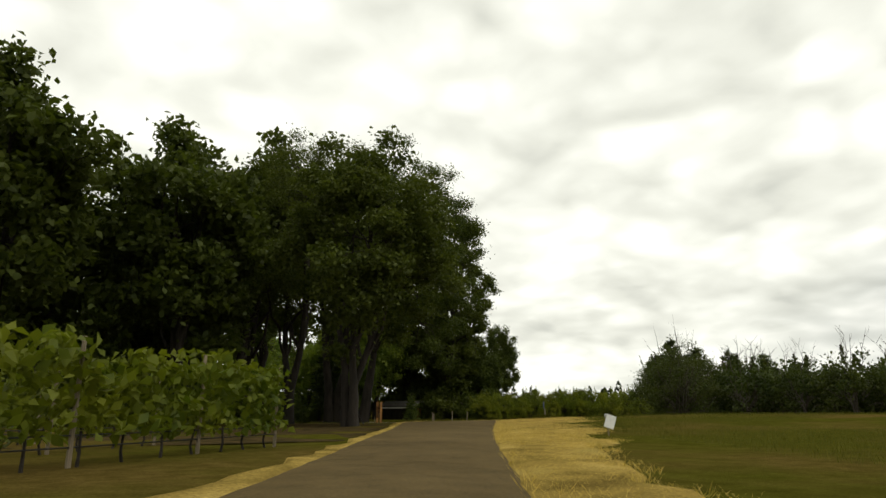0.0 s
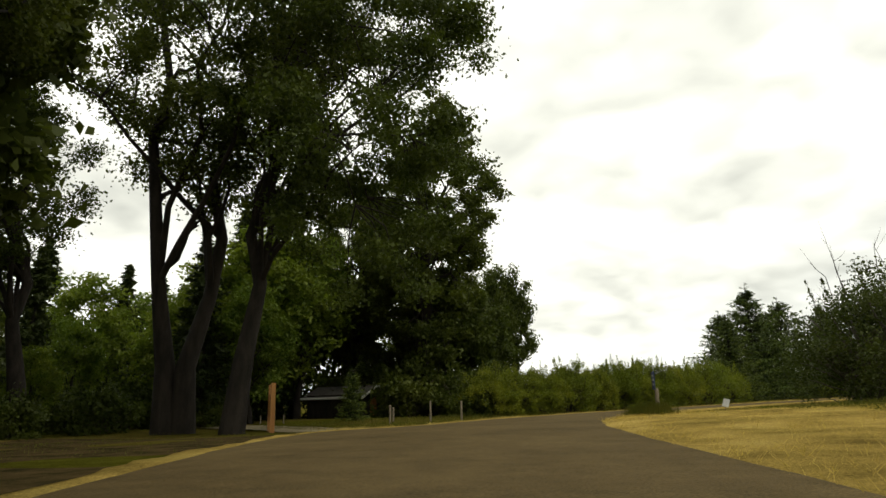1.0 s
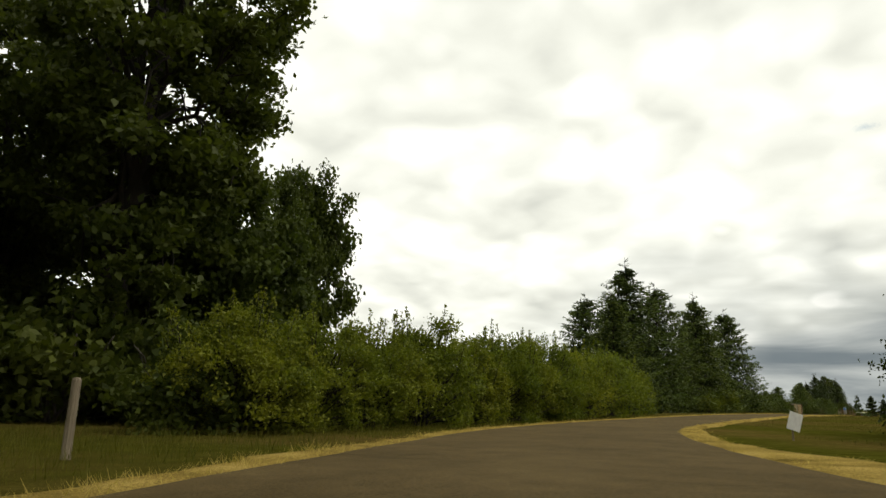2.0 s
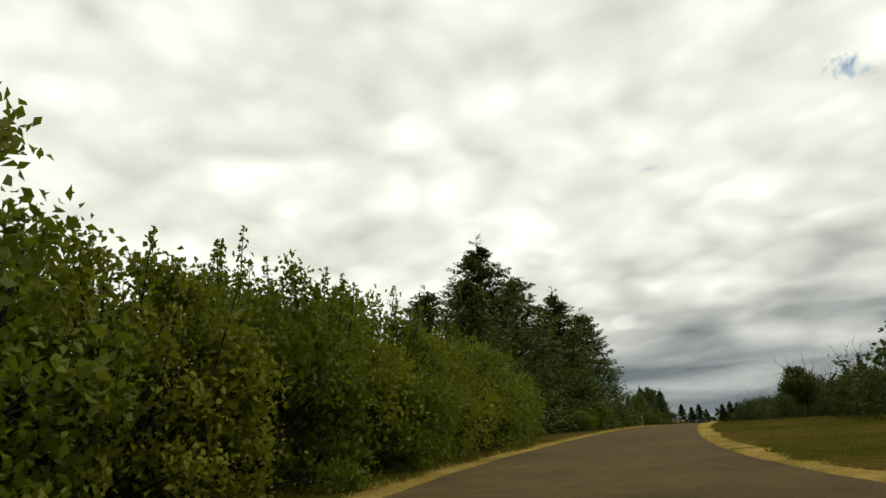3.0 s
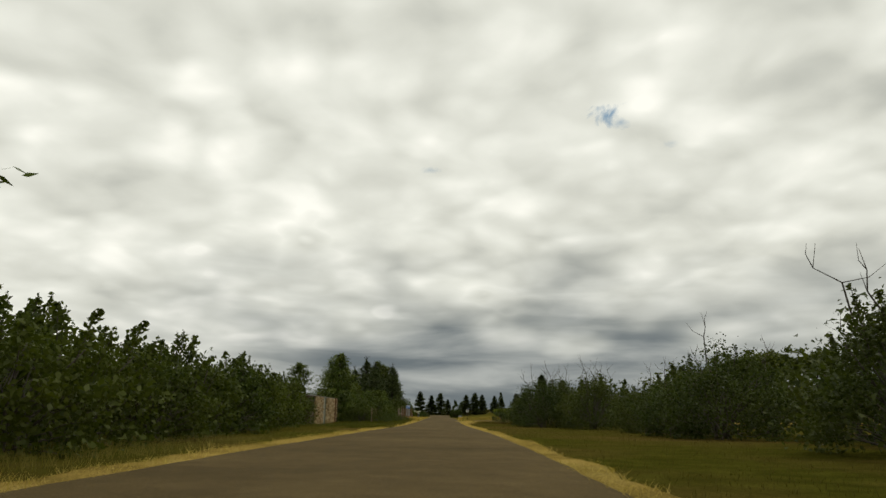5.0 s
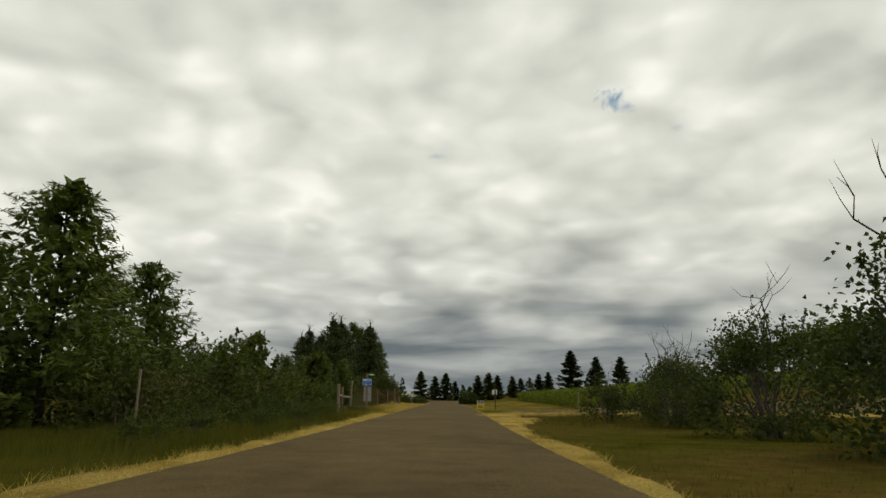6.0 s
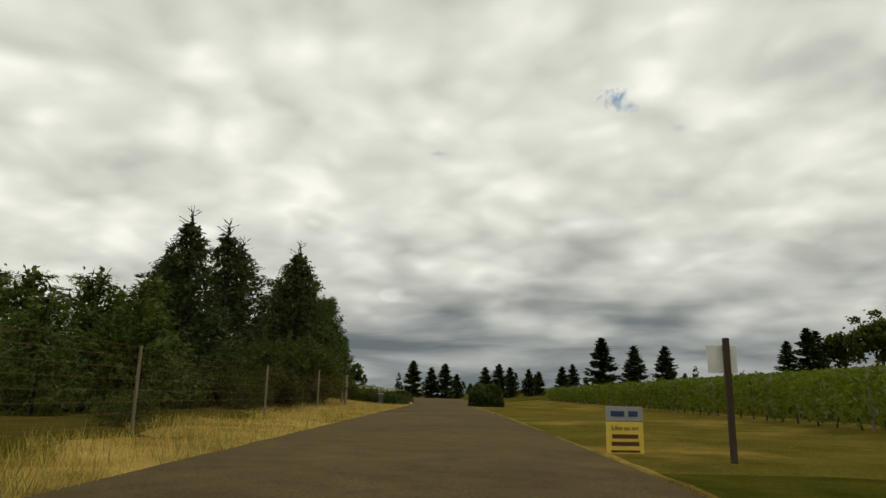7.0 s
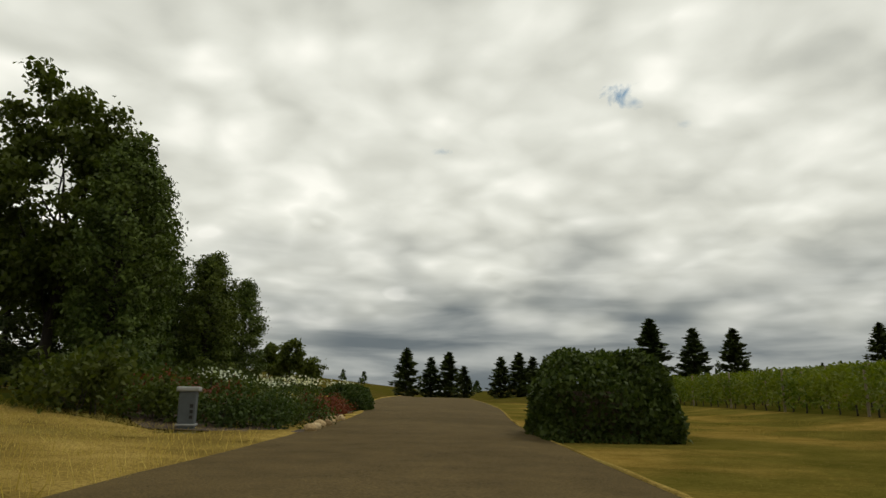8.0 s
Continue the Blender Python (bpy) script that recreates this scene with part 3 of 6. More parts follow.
ribbon("mown_strip", [(2.0, 106.0), (2.05, 111), (2.1, 125), (1.95, 137), (1.95, 143), (2.75, 155), (3.15, 174)], [(9.6, 106.0), (9.7, 111), (9.9, 125), (10.2, 137), (10.3, 143), (10.6, 155), (11.0, 174)], 70, 8, M_MOWN, 0.058,
       "short yellow-green mown grass between the lane and the vines", "grass", 0.0, 0.1, 6, lambda x, y: ground(x, y) - 0.13 * (1 - step(y, 106.0, 107.0)))
ribbon("mown_slope", [(-14, 133.8), (-11, 133.5), (-8, 133.2), (-4.4, 132.6)], [(-14, 141), (-11, 140.6), (-6.4, 139.8), (-3.2, 138.2)], 40, 10, M_STRAW, 0.062,
       "golden mown grass slope before the flower bed", "grass", 0.0, 0.1, 7, lambda x, y: ground(x, y) - 0.13 * (1 - step(y, 132.7 - 0.1 * (x + 4.4), 133.6 - 0.1 * (x + 4.4))))


LEFT_W = [(-93, 0.6), (-66, 0.4), (-60, 0.4), (-50, 0.5), (-45, 0.6), (-30, 0.4), (-10, 0.55), (40, 0.6), (80, 0.55), (95, 0.8), (107, 1.6), (120, 2.6), (136, 4.0), (139, 1.2), (150, 0.2), (215, 0.3)]
RIGHT_W = [(-94, 0.9), (-74, 1.2), (-66, 2.6), (-58, 4.2), (-47, 5.5), (-38, 3.0), (-28, 0.9), (-18, 0.5), (20, 0.5), (60, 0.4), (84, 0.5), (90, 1.6), (94, 1.2), (96, 0.1), (108, 0.1), (110, 0.04), (135, 0.05), (215, 0.1)]
VERGE_LEFT = verge("verge_west", ROAD_LEFT, LEFT_W, 1, 11, "golden dry grass along the edge of the road")
VERGE_RIGHT = verge("verge_east", ROAD_RIGHT, RIGHT_W, -1, 12, "golden mown hay and dry grass beside the road")
VERGE_SIDE = verge("verge_south", SIDE_NEAR, [(90, 1.2), (97, 1.8), (100, 2.6)], -1, 13, "golden dry grass at the mouth of the side lane", count=90)


def blades(name, spots, tall, wide, mat, label, category, seed, lean=0.35):
    """Grass: one tapered blade for each spot (x, y)."""
    rng = np.random.default_rng(seed)
    spots = np.asarray(spots, float)
    n = len(spots)
    z = np.array([ground(x, y) for x, y in spots]) + 0.05
    wave = np.array([0.95 + 0.9 * noise.noise((x * 1.1, y * 1.1, seed)) + 0.35 * noise.noise((x * 3.7, y * 3.7, seed)) for x, y in spots])
    h = tall * rng.uniform(0.45, 1.15, n) * np.clip(wave, 0.25, 2.0)
    a = rng.uniform(0, 2 * np.pi, n)
    w = wide * rng.uniform(0.6, 1.3, n)
    root = np.c_[spots, z]
    side = np.c_[np.cos(a), np.sin(a), np.zeros(n)] * w[:, None] / 2
    b = rng.uniform(0, 2 * np.pi, n)
    tip = np.c_[np.cos(b) * h * lean, np.sin(b) * h * lean, h]
    v = np.stack([root - side, root + side, root + tip], 1).reshape(-1, 3)
    return tagged(new(name, quads_mesh(name, v, 3, mat)), label, category, kind="stuff")


def between(edges, count, seed, keep=lambda x, y: True):
    """Random spots between two edges."""
    rng = np.random.default_rng(seed)
    near, far = edges
    i, u, w = rng.integers(0, len(near) - 1, count * 2), rng.random((count * 2, 1)), rng.random((count * 2, 1))
    p = near[i] + (near[i + 1] - near[i]) * u
    q = far[i] + (far[i + 1] - far[i]) * u
    spots = p + (q - p) * w
    return [s for s in spots if keep(*s)][:count]


def field(x0, x1, y0, y1, count, seed, keep=lambda x, y: True):
    rng = np.random.default_rng(seed)
    return [s for s in np.c_[rng.uniform(x0, x1, count), rng.uniform(y0, y1, count)] if keep(*s)]

# ---- plants ----
def leaves(name, centres, size, mat, rng, up=0.6, slim=0.62, out=None):
    """Small folded leaves, one face each, at the centres."""
    c = np.asarray(centres, float)
    n = len(c)
    normal = rng.normal(size=(n, 3)) + [0, 0, up]
    if out is not None:
        normal += out
    normal /= np.linalg.norm(normal, axis=1)[:, None]
    along = np.cross(normal, rng.normal(size=(n, 3)))
    along /= np.linalg.norm(along, axis=1)[:, None]
    over = np.cross(normal, along)
    s = (size * rng.uniform(0.65, 1.35, n))[:, None]
    fold = normal * s * 0.16
    v = np.stack([c - along * s / 2, c + over * s * slim / 2 + fold - along * s * 0.08, c + along * s / 2, c - over * s * slim / 2 + fold - along * s * 0.08], 1)
    return quads_mesh(name, v.reshape(-1, 3), 4, mat)


def bent(a, b, sag, rng, count=5, rough=0.06):
    """A limb's points from a to b, arched upwards by sag."""
    a, b = Vector(a), Vector(b)
    far = (b - a).length
    pts = []
    for k in range(count + 1):
        u = k / count
        p = a.lerp(b, u) + Vector((0, 0, sag * far * 4 * u * (1 - u)))
        if 0 < k < count:
            p += Vector([float(q) for q in rng.normal(size=3)]) * (rough * far)
        pts.append(p)
    return pts


def broadleaf(name, seed, height, radius, bottom, trunk, stems, clusters, per, leaf, mat, label, category, lean=(0, 0), flat=0.5, gap=0.0, spread_leaf=1.0):
    """A tree: stems, limbs and branches that end in clumps of leaves within an uneven crown."""
    rng = np.random.default_rng(seed)
    root = thing(name, Matrix.Identity(4), label, category)
    verts, faces = [], []
    mid = Vector((lean[0], lean[1], (height + bottom) / 2))
    half = (height - bottom) / 2
    ends = []
    while len(ends) < clusters:
        d = rng.normal(size=3)
        d /= np.linalg.norm(d)
        r = rng.uniform(0.25, 1.0) ** flat
        wave = 0.82 + 0.38 * noise.noise(Vector(d) * 1.7 + Vector((seed, 0, 0)))
        p = mid + Vector((d[0] * radius, d[1] * radius, d[2] * half)) * float(r * wave)
        if p.z > bottom * 0.7 and (gap == 0 or noise.noise(p * 0.35 + Vector((0, seed, 0))) > -gap):
            ends.append(p)
    tops = []
    for k in range(stems):
        a = 2 * math.pi * (k + rng.random()) / stems
        foot = Vector((math.cos(a), math.sin(a), 0)) * (trunk * 0.8 if stems > 1 else 0)
        reach = Vector((math.cos(a) * radius * 0.28 + lean[0] * 0.8, math.sin(a) * radius * 0.28 + lean[1] * 0.8, height * rng.uniform(0.68, 0.85)))
        pts = bent(foot - Vector((0, 0, 0.3)), reach, 0.04, rng, 8, 0.012)
        radii = [trunk * (1.45 if j == 0 else 1.1 if j == 1 else 1 - 0.85 * j / 8) * (0.8 if stems > 1 else 1) for j in range(9)]
        tube(verts, faces, pts, radii, 10)
        tops.append(pts)
    limbs = []
    for k in range(max(6, clusters // 9)):
        pts = tops[k % stems]
        j = int(rng.integers(2, 7))
        goal = ends[int(rng.integers(len(ends)))]
        limb = bent(pts[j], pts[j].lerp(goal, 0.8), 0.07, rng, 5, 0.03)
        r0 = trunk * (0.42 - 0.04 * j)
        tube(verts, faces, limb, [r0 * (1 - 0.75 * i / 5) for i in range(6)], 7)
        limbs += limb[2:]
    limbs += [p for pts in tops for p in pts[4:]]
    for p in ends:
        start = min(limbs, key=lambda q: (q - p).length)
        if (start - p).length > 0.4:
            tube(verts, faces, bent(start, p, 0.05, rng, 3, 0.04), [trunk * 0.09, trunk * 0.07, trunk * 0.045, trunk * 0.02], 4)
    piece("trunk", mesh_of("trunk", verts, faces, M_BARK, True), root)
    size = radius / math.sqrt(clusters) * 2.1 * spread_leaf
    c = np.concatenate([np.array(p[:]) + rng.normal(size=(per, 3)) * size * [0.52, 0.52, 0.34] for p in ends])
    c[:, 2] = np.maximum(c[:, 2], 0.1)
    piece("crown", leaves("crown", c, leaf, mat, rng), root)
    return root


def conifer(name, seed, height, radius, mat, label, category, skirt=0.03, levels=34, round_top=1.0, spray=0.30, dense=1.0, power=0.86, slim=0.16):
    """A fir or spruce: whorls of drooping branches with sprays of needles."""
    rng = np.random.default_rng(seed)
    root = thing(name, Matrix.Identity(4), label, category)
    verts, faces, c, o = [], [], [], []
    tube(verts, faces, [(0, 0, -0.2), (0, 0, height * 0.4), (0.03, 0, height * 0.8), (0.0, 0.02, height)], [height * 0.022, height * 0.015, height * 0.007, height * 0.002], 9)
    for k in range(levels):
        u = skirt + (0.985 - skirt) * (k / (levels - 1)) ** 0.9
        z = u * height
        full = radius * (1 - u) ** power * (1 + 0.5 * (1.2 - round_top) * u) * (0.72 + 0.28 * min(1, (u - skirt) * 12 + 0.35))
        for b in range(int(rng.integers(6, 9))):
            a = rng.uniform(0, 2 * math.pi)
            long = full * rng.uniform(0.62, 1.16) + 0.12
            way = np.array([math.cos(a), math.sin(a)])
            rise = rng.uniform(-0.22, 0.04) + 0.5 * max(0, u - 0.72)
            ss = np.linspace(0, 1, 3)
            drop = rise * ss + 0.16 * ss**3
            pts = np.c_[way[0] * long * ss, way[1] * long * ss, z + long * drop]
            tube(verts, faces, pts, [0.022 * height / 9 * (1 - 0.8 * s) for s in ss], 3)
            count = int((8 + 22 * long / radius * min(1, radius / 2)) * dense)
            s = rng.uniform(0.12, 1.03, count)
            side = rng.normal(size=count) * (1.05 - s) * long * 0.34
            at = np.c_[way[0] * long * s - way[1] * side, way[1] * long * s + way[0] * side, z + long * (rise * s + 0.16 * s**3) - np.abs(side) * 0.12 + rng.normal(size=count) * 0.05]
            c.append(at)
            o.append(np.c_[way[0] - way[1] * np.sign(side) * 0.7, way[1] + way[0] * np.sign(side) * 0.7, np.full(count, 0.12)] + rng.normal(size=(count, 3)) * 0.25)
    piece("trunk", mesh_of("trunk", verts, faces, M_BARK, True), root)
    c, o = np.concatenate(c), np.concatenate(o)
    n = len(c)
    o /= np.linalg.norm(o, axis=1)[:, None]
    flat = np.cross(o, rng.normal(size=(n, 3)) * 0.45 + [0, 0, 1])
    flat /= np.linalg.norm(flat, axis=1)[:, None]
    s = (spray * rng.uniform(0.7, 1.35, n))[:, None]
    v = np.stack([c - o * s / 2, c + flat * s * slim - o * s * 0.1, c + o * s * 0.62, c - flat * s * slim - o * s * 0.1], 1)
    piece("needle_mass", quads_mesh("needle_mass", v.reshape(-1, 3), 4, mat), root)
    return root


def spruce(name, seed, height, radius, mat, label, category, skirt=0.02, levels=54, boughs=8, power=0.8, full=1.0, spray=0.24, leader=0.0, rise=-0.12, tip_mat=None, inner=None, wide=0.15):
    """A dense spruce: boughs in whorls with side twigs, each clothed in short sprays, upturned light shoots at the ends and a branched leader."""
    rng = np.random.default_rng(seed)
    root = thing(name, Matrix.Identity(4), label, category)
    verts, faces, c, o, tc, to, ic = [], [], [], [], [], [], []
    tube(verts, faces, [(0, 0, -0.2), (0, 0, height * 0.4), (0.03, 0, height * 0.8), (0.0, 0.02, height)], [height * 0.02, height * 0.014, height * 0.007, height * 0.002], 9)
    lobes = rng.uniform(0, 6.283, 3)
    for k in range(levels):
        u = skirt + (0.97 - skirt) * (k / (levels - 1)) ** 0.92
        reach = radius * (1 - u) ** power * (0.74 + 0.26 * min(1, (u - skirt) * 9 + 0.3)) * rng.uniform(0.86, 1.1)
        for b in range(max(4, int(boughs * (0.55 + 0.65 * reach / radius)))):
            a = rng.uniform(0, 6.283)
            long = reach * rng.uniform(0.7, 1.14) * (1 + 0.12 * math.sin(2 * a + lobes[0]) + 0.08 * math.sin(3 * a + 7 * u + lobes[1])) + 0.1
            z = u * height + rng.normal() * height * 0.006
            way, lift = np.array([math.cos(a), math.sin(a)]), rise + rng.normal() * 0.09 + 0.75 * max(0, u - 0.6)
            ss = np.linspace(0, 1, 4)
            tube(verts, faces, np.c_[way[0] * long * ss, way[1] * long * ss, z + long * (lift * ss + 0.14 * ss**3)], [0.02 * height / 9 * (1 - 0.85 * q) for q in ss], 3)
            twigs = max(4, int((4 + 10 * long / radius) * full))
            s = 0.25 + 0.75 * rng.random(twigs) ** 0.6
            s[0] = 1.0
            sign = np.where(rng.random(twigs) < 0.5, -1.0, 1.0)
            reach_side = long * 0.40 * (1.12 - s) + 0.12
            start = np.c_[way[0] * long * s, way[1] * long * s, z + long * (lift * s + 0.14 * s**3)]
            ang = a + sign * rng.uniform(0.5, 1.1, twigs) * (s < 0.97)
            dirs = np.c_[np.cos(ang), np.sin(ang), rng.uniform(-0.38, 0.06, twigs)]
            for v in np.linspace(0.1, 1.0, 4):
                c.append(start + dirs * (reach_side * v)[:, None] + rng.normal(size=(twigs, 3)) * 0.035)
                o.append(dirs + rng.normal(size=(twigs, 3)) * 0.34)
            ends = rng.random(twigs) < 0.5
            tc.append((start + dirs * reach_side[:, None])[ends])
            to.append((dirs * [1, 1, 0] + [0, 0, 0.25] + rng.normal(size=(twigs, 3)) * 0.3)[ends])
            # Filler sprays along the inner bough, so that the crown is not see-through.
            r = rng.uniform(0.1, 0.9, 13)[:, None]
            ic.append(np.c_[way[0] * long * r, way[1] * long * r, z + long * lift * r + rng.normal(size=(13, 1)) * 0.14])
    if leader:
        tube(verts, faces, [(0, 0.02, height * 0.98), (0.02, 0, height + leader)], [0.03, 0.008], 5)
        for _ in range(11):
            a, h = rng.uniform(0, 6.283), height + leader * rng.uniform(-0.15, 0.9)
            out = 0.46 - 0.25 * (h - height) / leader
            tip = np.array([math.cos(a) * out, math.sin(a) * out, h + leader * rng.uniform(0.12, 0.35)])
            tube(verts, faces, [(0, 0, h), tip], [0.016, 0.006], 4)
            for v in (0.35, 0.7, 1.0):
                c.append((np.array([0, 0, h]) * (1 - v) + tip * v)[None])
                o.append((tip - [0, 0, h])[None] + rng.normal(size=(1, 3)) * 0.08)
    piece("trunk", mesh_of("trunk", verts, faces, M_BARK, True), root)

    def sprays(part_name, centres, ways, size, broad, m, note=""):
        p, w = np.concatenate(centres), np.concatenate(ways)
        w = w / np.linalg.norm(w, axis=1)[:, None]
        flat = np.cross(w, rng.normal(size=w.shape) * 0.7 + [0, 0, 1])
        flat /= np.linalg.norm(flat, axis=1)[:, None]
        q = (size * rng.uniform(0.65, 1.4, len(p)))[:, None]
        v = np.stack([p - w * q * 0.4, p + flat * q * broad - w * q * 0.05, p + w * q * 0.62, p - flat * q * broad - w * q * 0.05], 1)
        ob = piece(part_name, quads_mesh(part_name, v.reshape(-1, 3), 4, m), root)
        return tagged(ob, note, kind="stuff") if note else ob

    sprays("needle_mass", c, o, spray, wide, mat)
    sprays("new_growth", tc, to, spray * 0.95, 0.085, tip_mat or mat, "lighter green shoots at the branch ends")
    # The default dark tone paints the shade inside the crown.
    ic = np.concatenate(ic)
    sprays("inner_needles", [ic], [rng.normal(size=ic.shape)], spray * 1.4, 0.24, inner or M_NEEDLE_DARK, "filler needles inside the crown, mostly coloured dark for its inner shade")
    return root


def cypress(name, seed, height, radius, leaf, count, mat, label, category):
    """A full column of upright sprays, rounded at the top, on a short trunk."""
    rng = np.random.default_rng(seed)
    root = thing(name, Matrix.Identity(4), label, category)
    verts, faces, c, o = [], [], [], []
    tube(verts, faces, [(0, 0, -0.2), (0, 0, height * 0.4), (0.02, 0, height * 0.75), (0, 0, height * 0.95)], [radius * 0.12, radius * 0.09, radius * 0.05, radius * 0.01], 8)
    plumes = 90
    for k in range(plumes):
        u = 0.04 + 0.93 * (k + rng.random()) / plumes
        a = 2.4 * k + rng.normal() * 0.3
        wide = radius * min(1.0, (1.02 - u) * 2.6) ** 0.75 * min(1.0, 0.75 + u) * rng.uniform(0.72, 1.08)
        foot, tip = np.array([0, 0, u * height - 0.05 * height]), np.array([math.cos(a) * wide, math.sin(a) * wide, u * height + 0.05 * height * rng.uniform(0.2, 1.2)])
        tube(verts, faces, [foot, foot * 0.5 + tip * 0.5 - [0, 0, 0.06], tip], [radius * 0.02, radius * 0.014, radius * 0.004], 4)
        n = count // plumes
        s = rng.uniform(0.35, 1.08, n)[:, None]
        c.append(foot + (tip - foot) * s + rng.normal(size=(n, 3)) * radius * [0.17, 0.17, 0.13] * (1.25 - s * 0.7))
        o.append(np.tile([math.cos(a) * 1.2, math.sin(a) * 1.2, 0.5], (n, 1)))
    piece("trunk", mesh_of("trunk", verts, faces, M_BARK, True), root)
    piece("crown", leaves("crown", np.concatenate(c), leaf, mat, rng, 0.2, 0.5, np.concatenate(o)), root)
    return root


def bush(name, seed, height, radius, leaf, count, mat, label, category, stems=7, bare=0, shoots=0, low=0.08, clumps=26, wood=None, tight=1.0):
    """A many-stemmed shrub with clumps of leaves, upright shoots and bare twigs."""
    rng = np.random.default_rng(seed)
    root = thing(name, Matrix.Identity(4), label, category)
    verts, faces, ends = [], [], []
    for k in range(clumps):
        a, r = rng.uniform(0, 6.283), radius * math.sqrt(rng.uniform(0.02, 1))
        top = height * (1 - 0.55 * (r / radius) ** 2) * (0.8 + 0.35 * noise.noise((math.cos(a) * 1.5 + seed, math.sin(a) * 1.5, r)))
        z = top * rng.uniform(0.85, 1.0) if rng.random() < 0.55 else rng.uniform(low * height, top)
        ends.append(Vector((math.cos(a) * r, math.sin(a) * r, z)))
    for k in range(stems):
        e = ends[k % len(ends)]
        pts = bent((rng.normal() * 0.12, rng.normal() * 0.12, -0.1), (e.x * 0.8, e.y * 0.8, max(e.z, height * 0.6)), 0.02, rng, 5, 0.03)
        tube(verts, faces, pts, [height * 0.014 * (1 - 0.14 * j) for j in range(6)], 6)
    for e in ends:
        tube(verts, faces, bent((e.x * 0.35, e.y * 0.35, e.z * 0.5), e, 0.04, rng, 3, 0.04), [height * 0.005, height * 0.004, height * 0.003, height * 0.001], 4)
    centres = []
    size = radius * 1.75 / math.sqrt(clumps) * tight
    for e in ends:
        centres.append(np.array(e[:]) + rng.normal(size=(count // clumps, 3)) * size * [0.62, 0.62, 0.5])
    for k in range(shoots):
        a, r = rng.uniform(0, 6.283), radius * math.sqrt(rng.uniform(0, 0.8))
        z0 = height * (1 - 0.5 * (r / radius) ** 2) * 0.85
        tip = Vector((math.cos(a) * r * 1.15, math.sin(a) * r * 1.15, z0 + height * rng.uniform(0.06, 0.24)))
        base = Vector((math.cos(a) * r * 0.9, math.sin(a) * r * 0.9, z0 - height * 0.15))
        tube(verts, faces, [base, base.lerp(tip, 0.5), tip], [0.015, 0.011, 0.005], 4)
        u = rng.uniform(0.0, 1.0, 80)[:, None]
        centres.append(np.array(base) + (np.array(tip) - np.array(base)) * u + rng.normal(size=(80, 3)) * 0.13 * (1.15 - u))
    for k in range(bare):
        a, r = rng.uniform(0, 6.283), radius * rng.uniform(0, 0.5)
        tip = Vector((math.cos(a) * r * 1.6, math.sin(a) * r * 1.6, height * rng.uniform(1.08, 1.32)))
        base = Vector((math.cos(a) * r * 0.6, math.sin(a) * r * 0.6, height * 0.6))
        stem = bent(base, tip, 0.02, rng, 4, 0.05)
        tube(verts, faces, stem, [0.03, 0.024, 0.018, 0.011, 0.004], 4)
        for j in (2, 3):
            tube(verts, faces, bent(stem[j], stem[j] + Vector((rng.normal() * 0.35, rng.normal() * 0.35, 0.5)), 0.0, rng, 2, 0.05), [0.012, 0.008, 0.003], 4)
    piece("branch_frame", mesh_of("branch_frame", verts, faces, wood or M_TWIG, True), root)
    c = np.concatenate(centres)
    c[:, 2] = np.maximum(c[:, 2], 0.04)
    piece("foliage", leaves("foliage", c, leaf, mat, rng), root)
    return root


def set_down(ob, x, y, turn=0.0, scale=1.0, tall=None):
    ob.matrix_basis = pose(x, y, ground(x, y), 0, 0, turn) @ Matrix.Diagonal((scale, scale, tall or scale, 1))
    return ob


def again(ob, x, y, turn=0.0, scale=1.0, tall=None, label=""):
    """Another one of the same kind."""
    made = copy_thing(ob, pose(x, y, ground(x, y), 0, 0, turn))
    made.scale = (scale, scale, tall or scale)
    if label:
        tagged(made, label)
    return made

# ---- the oak wood beside the first stretch ----
OAK_TALL = "tall dark-leaved oak with a heavy trunk and gaps in its crown"
oak_a = set_down(broadleaf("oak_tree", 1, 30, 9.0, 9.0, 0.50, 2, 170, 380, 0.2, M_OAK, OAK_TALL, "tree", (0.5, 0), 0.5, 0.12, 0.74), -6.6, -48, 20)
oak_b = set_down(broadleaf("oak_tree", 2, 26, 8.2, 3.8, 0.40, 1, 230, 320, 0.19, M_OAK, "dark oak with a trunk leaning out towards the road", "tree", (3.4, 3.8), 0.5, 0.16, 0.80), -3.3, -46.6, 0, 1.0, 1.1)
oak_c = set_down(broadleaf("oak_tree", 3, 14.6, 5.6, 2.2, 0.24, 3, 190, 280, 0.2, M_OAK, "many-stemmed oak at the roadside with a low dense crown", "tree", (0.2, 0.6), 0.42, 0.12, 0.82), 20.6, -60.3, 40, 1.15)
oak_mid = set_down(broadleaf("oak_tree", 3, 14.0, 4.7, 2.2, 0.24, 3, 150, 130, 0.33, M_OAK, "many-stemmed oak with a low dense crown", "tree", (0.2, 0.6), 0.5, 0.10), 13, -67, 200, 1.3)
oak_d = set_down(broadleaf("oak_tree", 4, 26.0, 5.8, 0.8, 0.5, 1, 300, 180, 0.28, M_OAK, "dense dark oak leafy almost down to the ground", "tree", (0, 0), 0.45), -13.6, -28.6, 0)
oak_e = set_down(broadleaf("oak_tree", 5, 11.5, 4.3, 0.3, 0.3, 1, 170, 150, 0.26, M_OAK, "dense dark oak leafy down to the ground", "tree", (0, 0), 0.45), -16.8, -18.8, 0, 0.75, 1.2)
oak_far = set_down(broadleaf("oak_tree", 9, 18, 5.4, 1.6, 0.4, 1, 120, 80, 0.55, M_OAK, "dark oak at the back of the wood", "tree", (0, 0), 0.5, 0.12), 2, -66, 0)
again(oak_a, 11.0, -60.0, 140, 0.68)
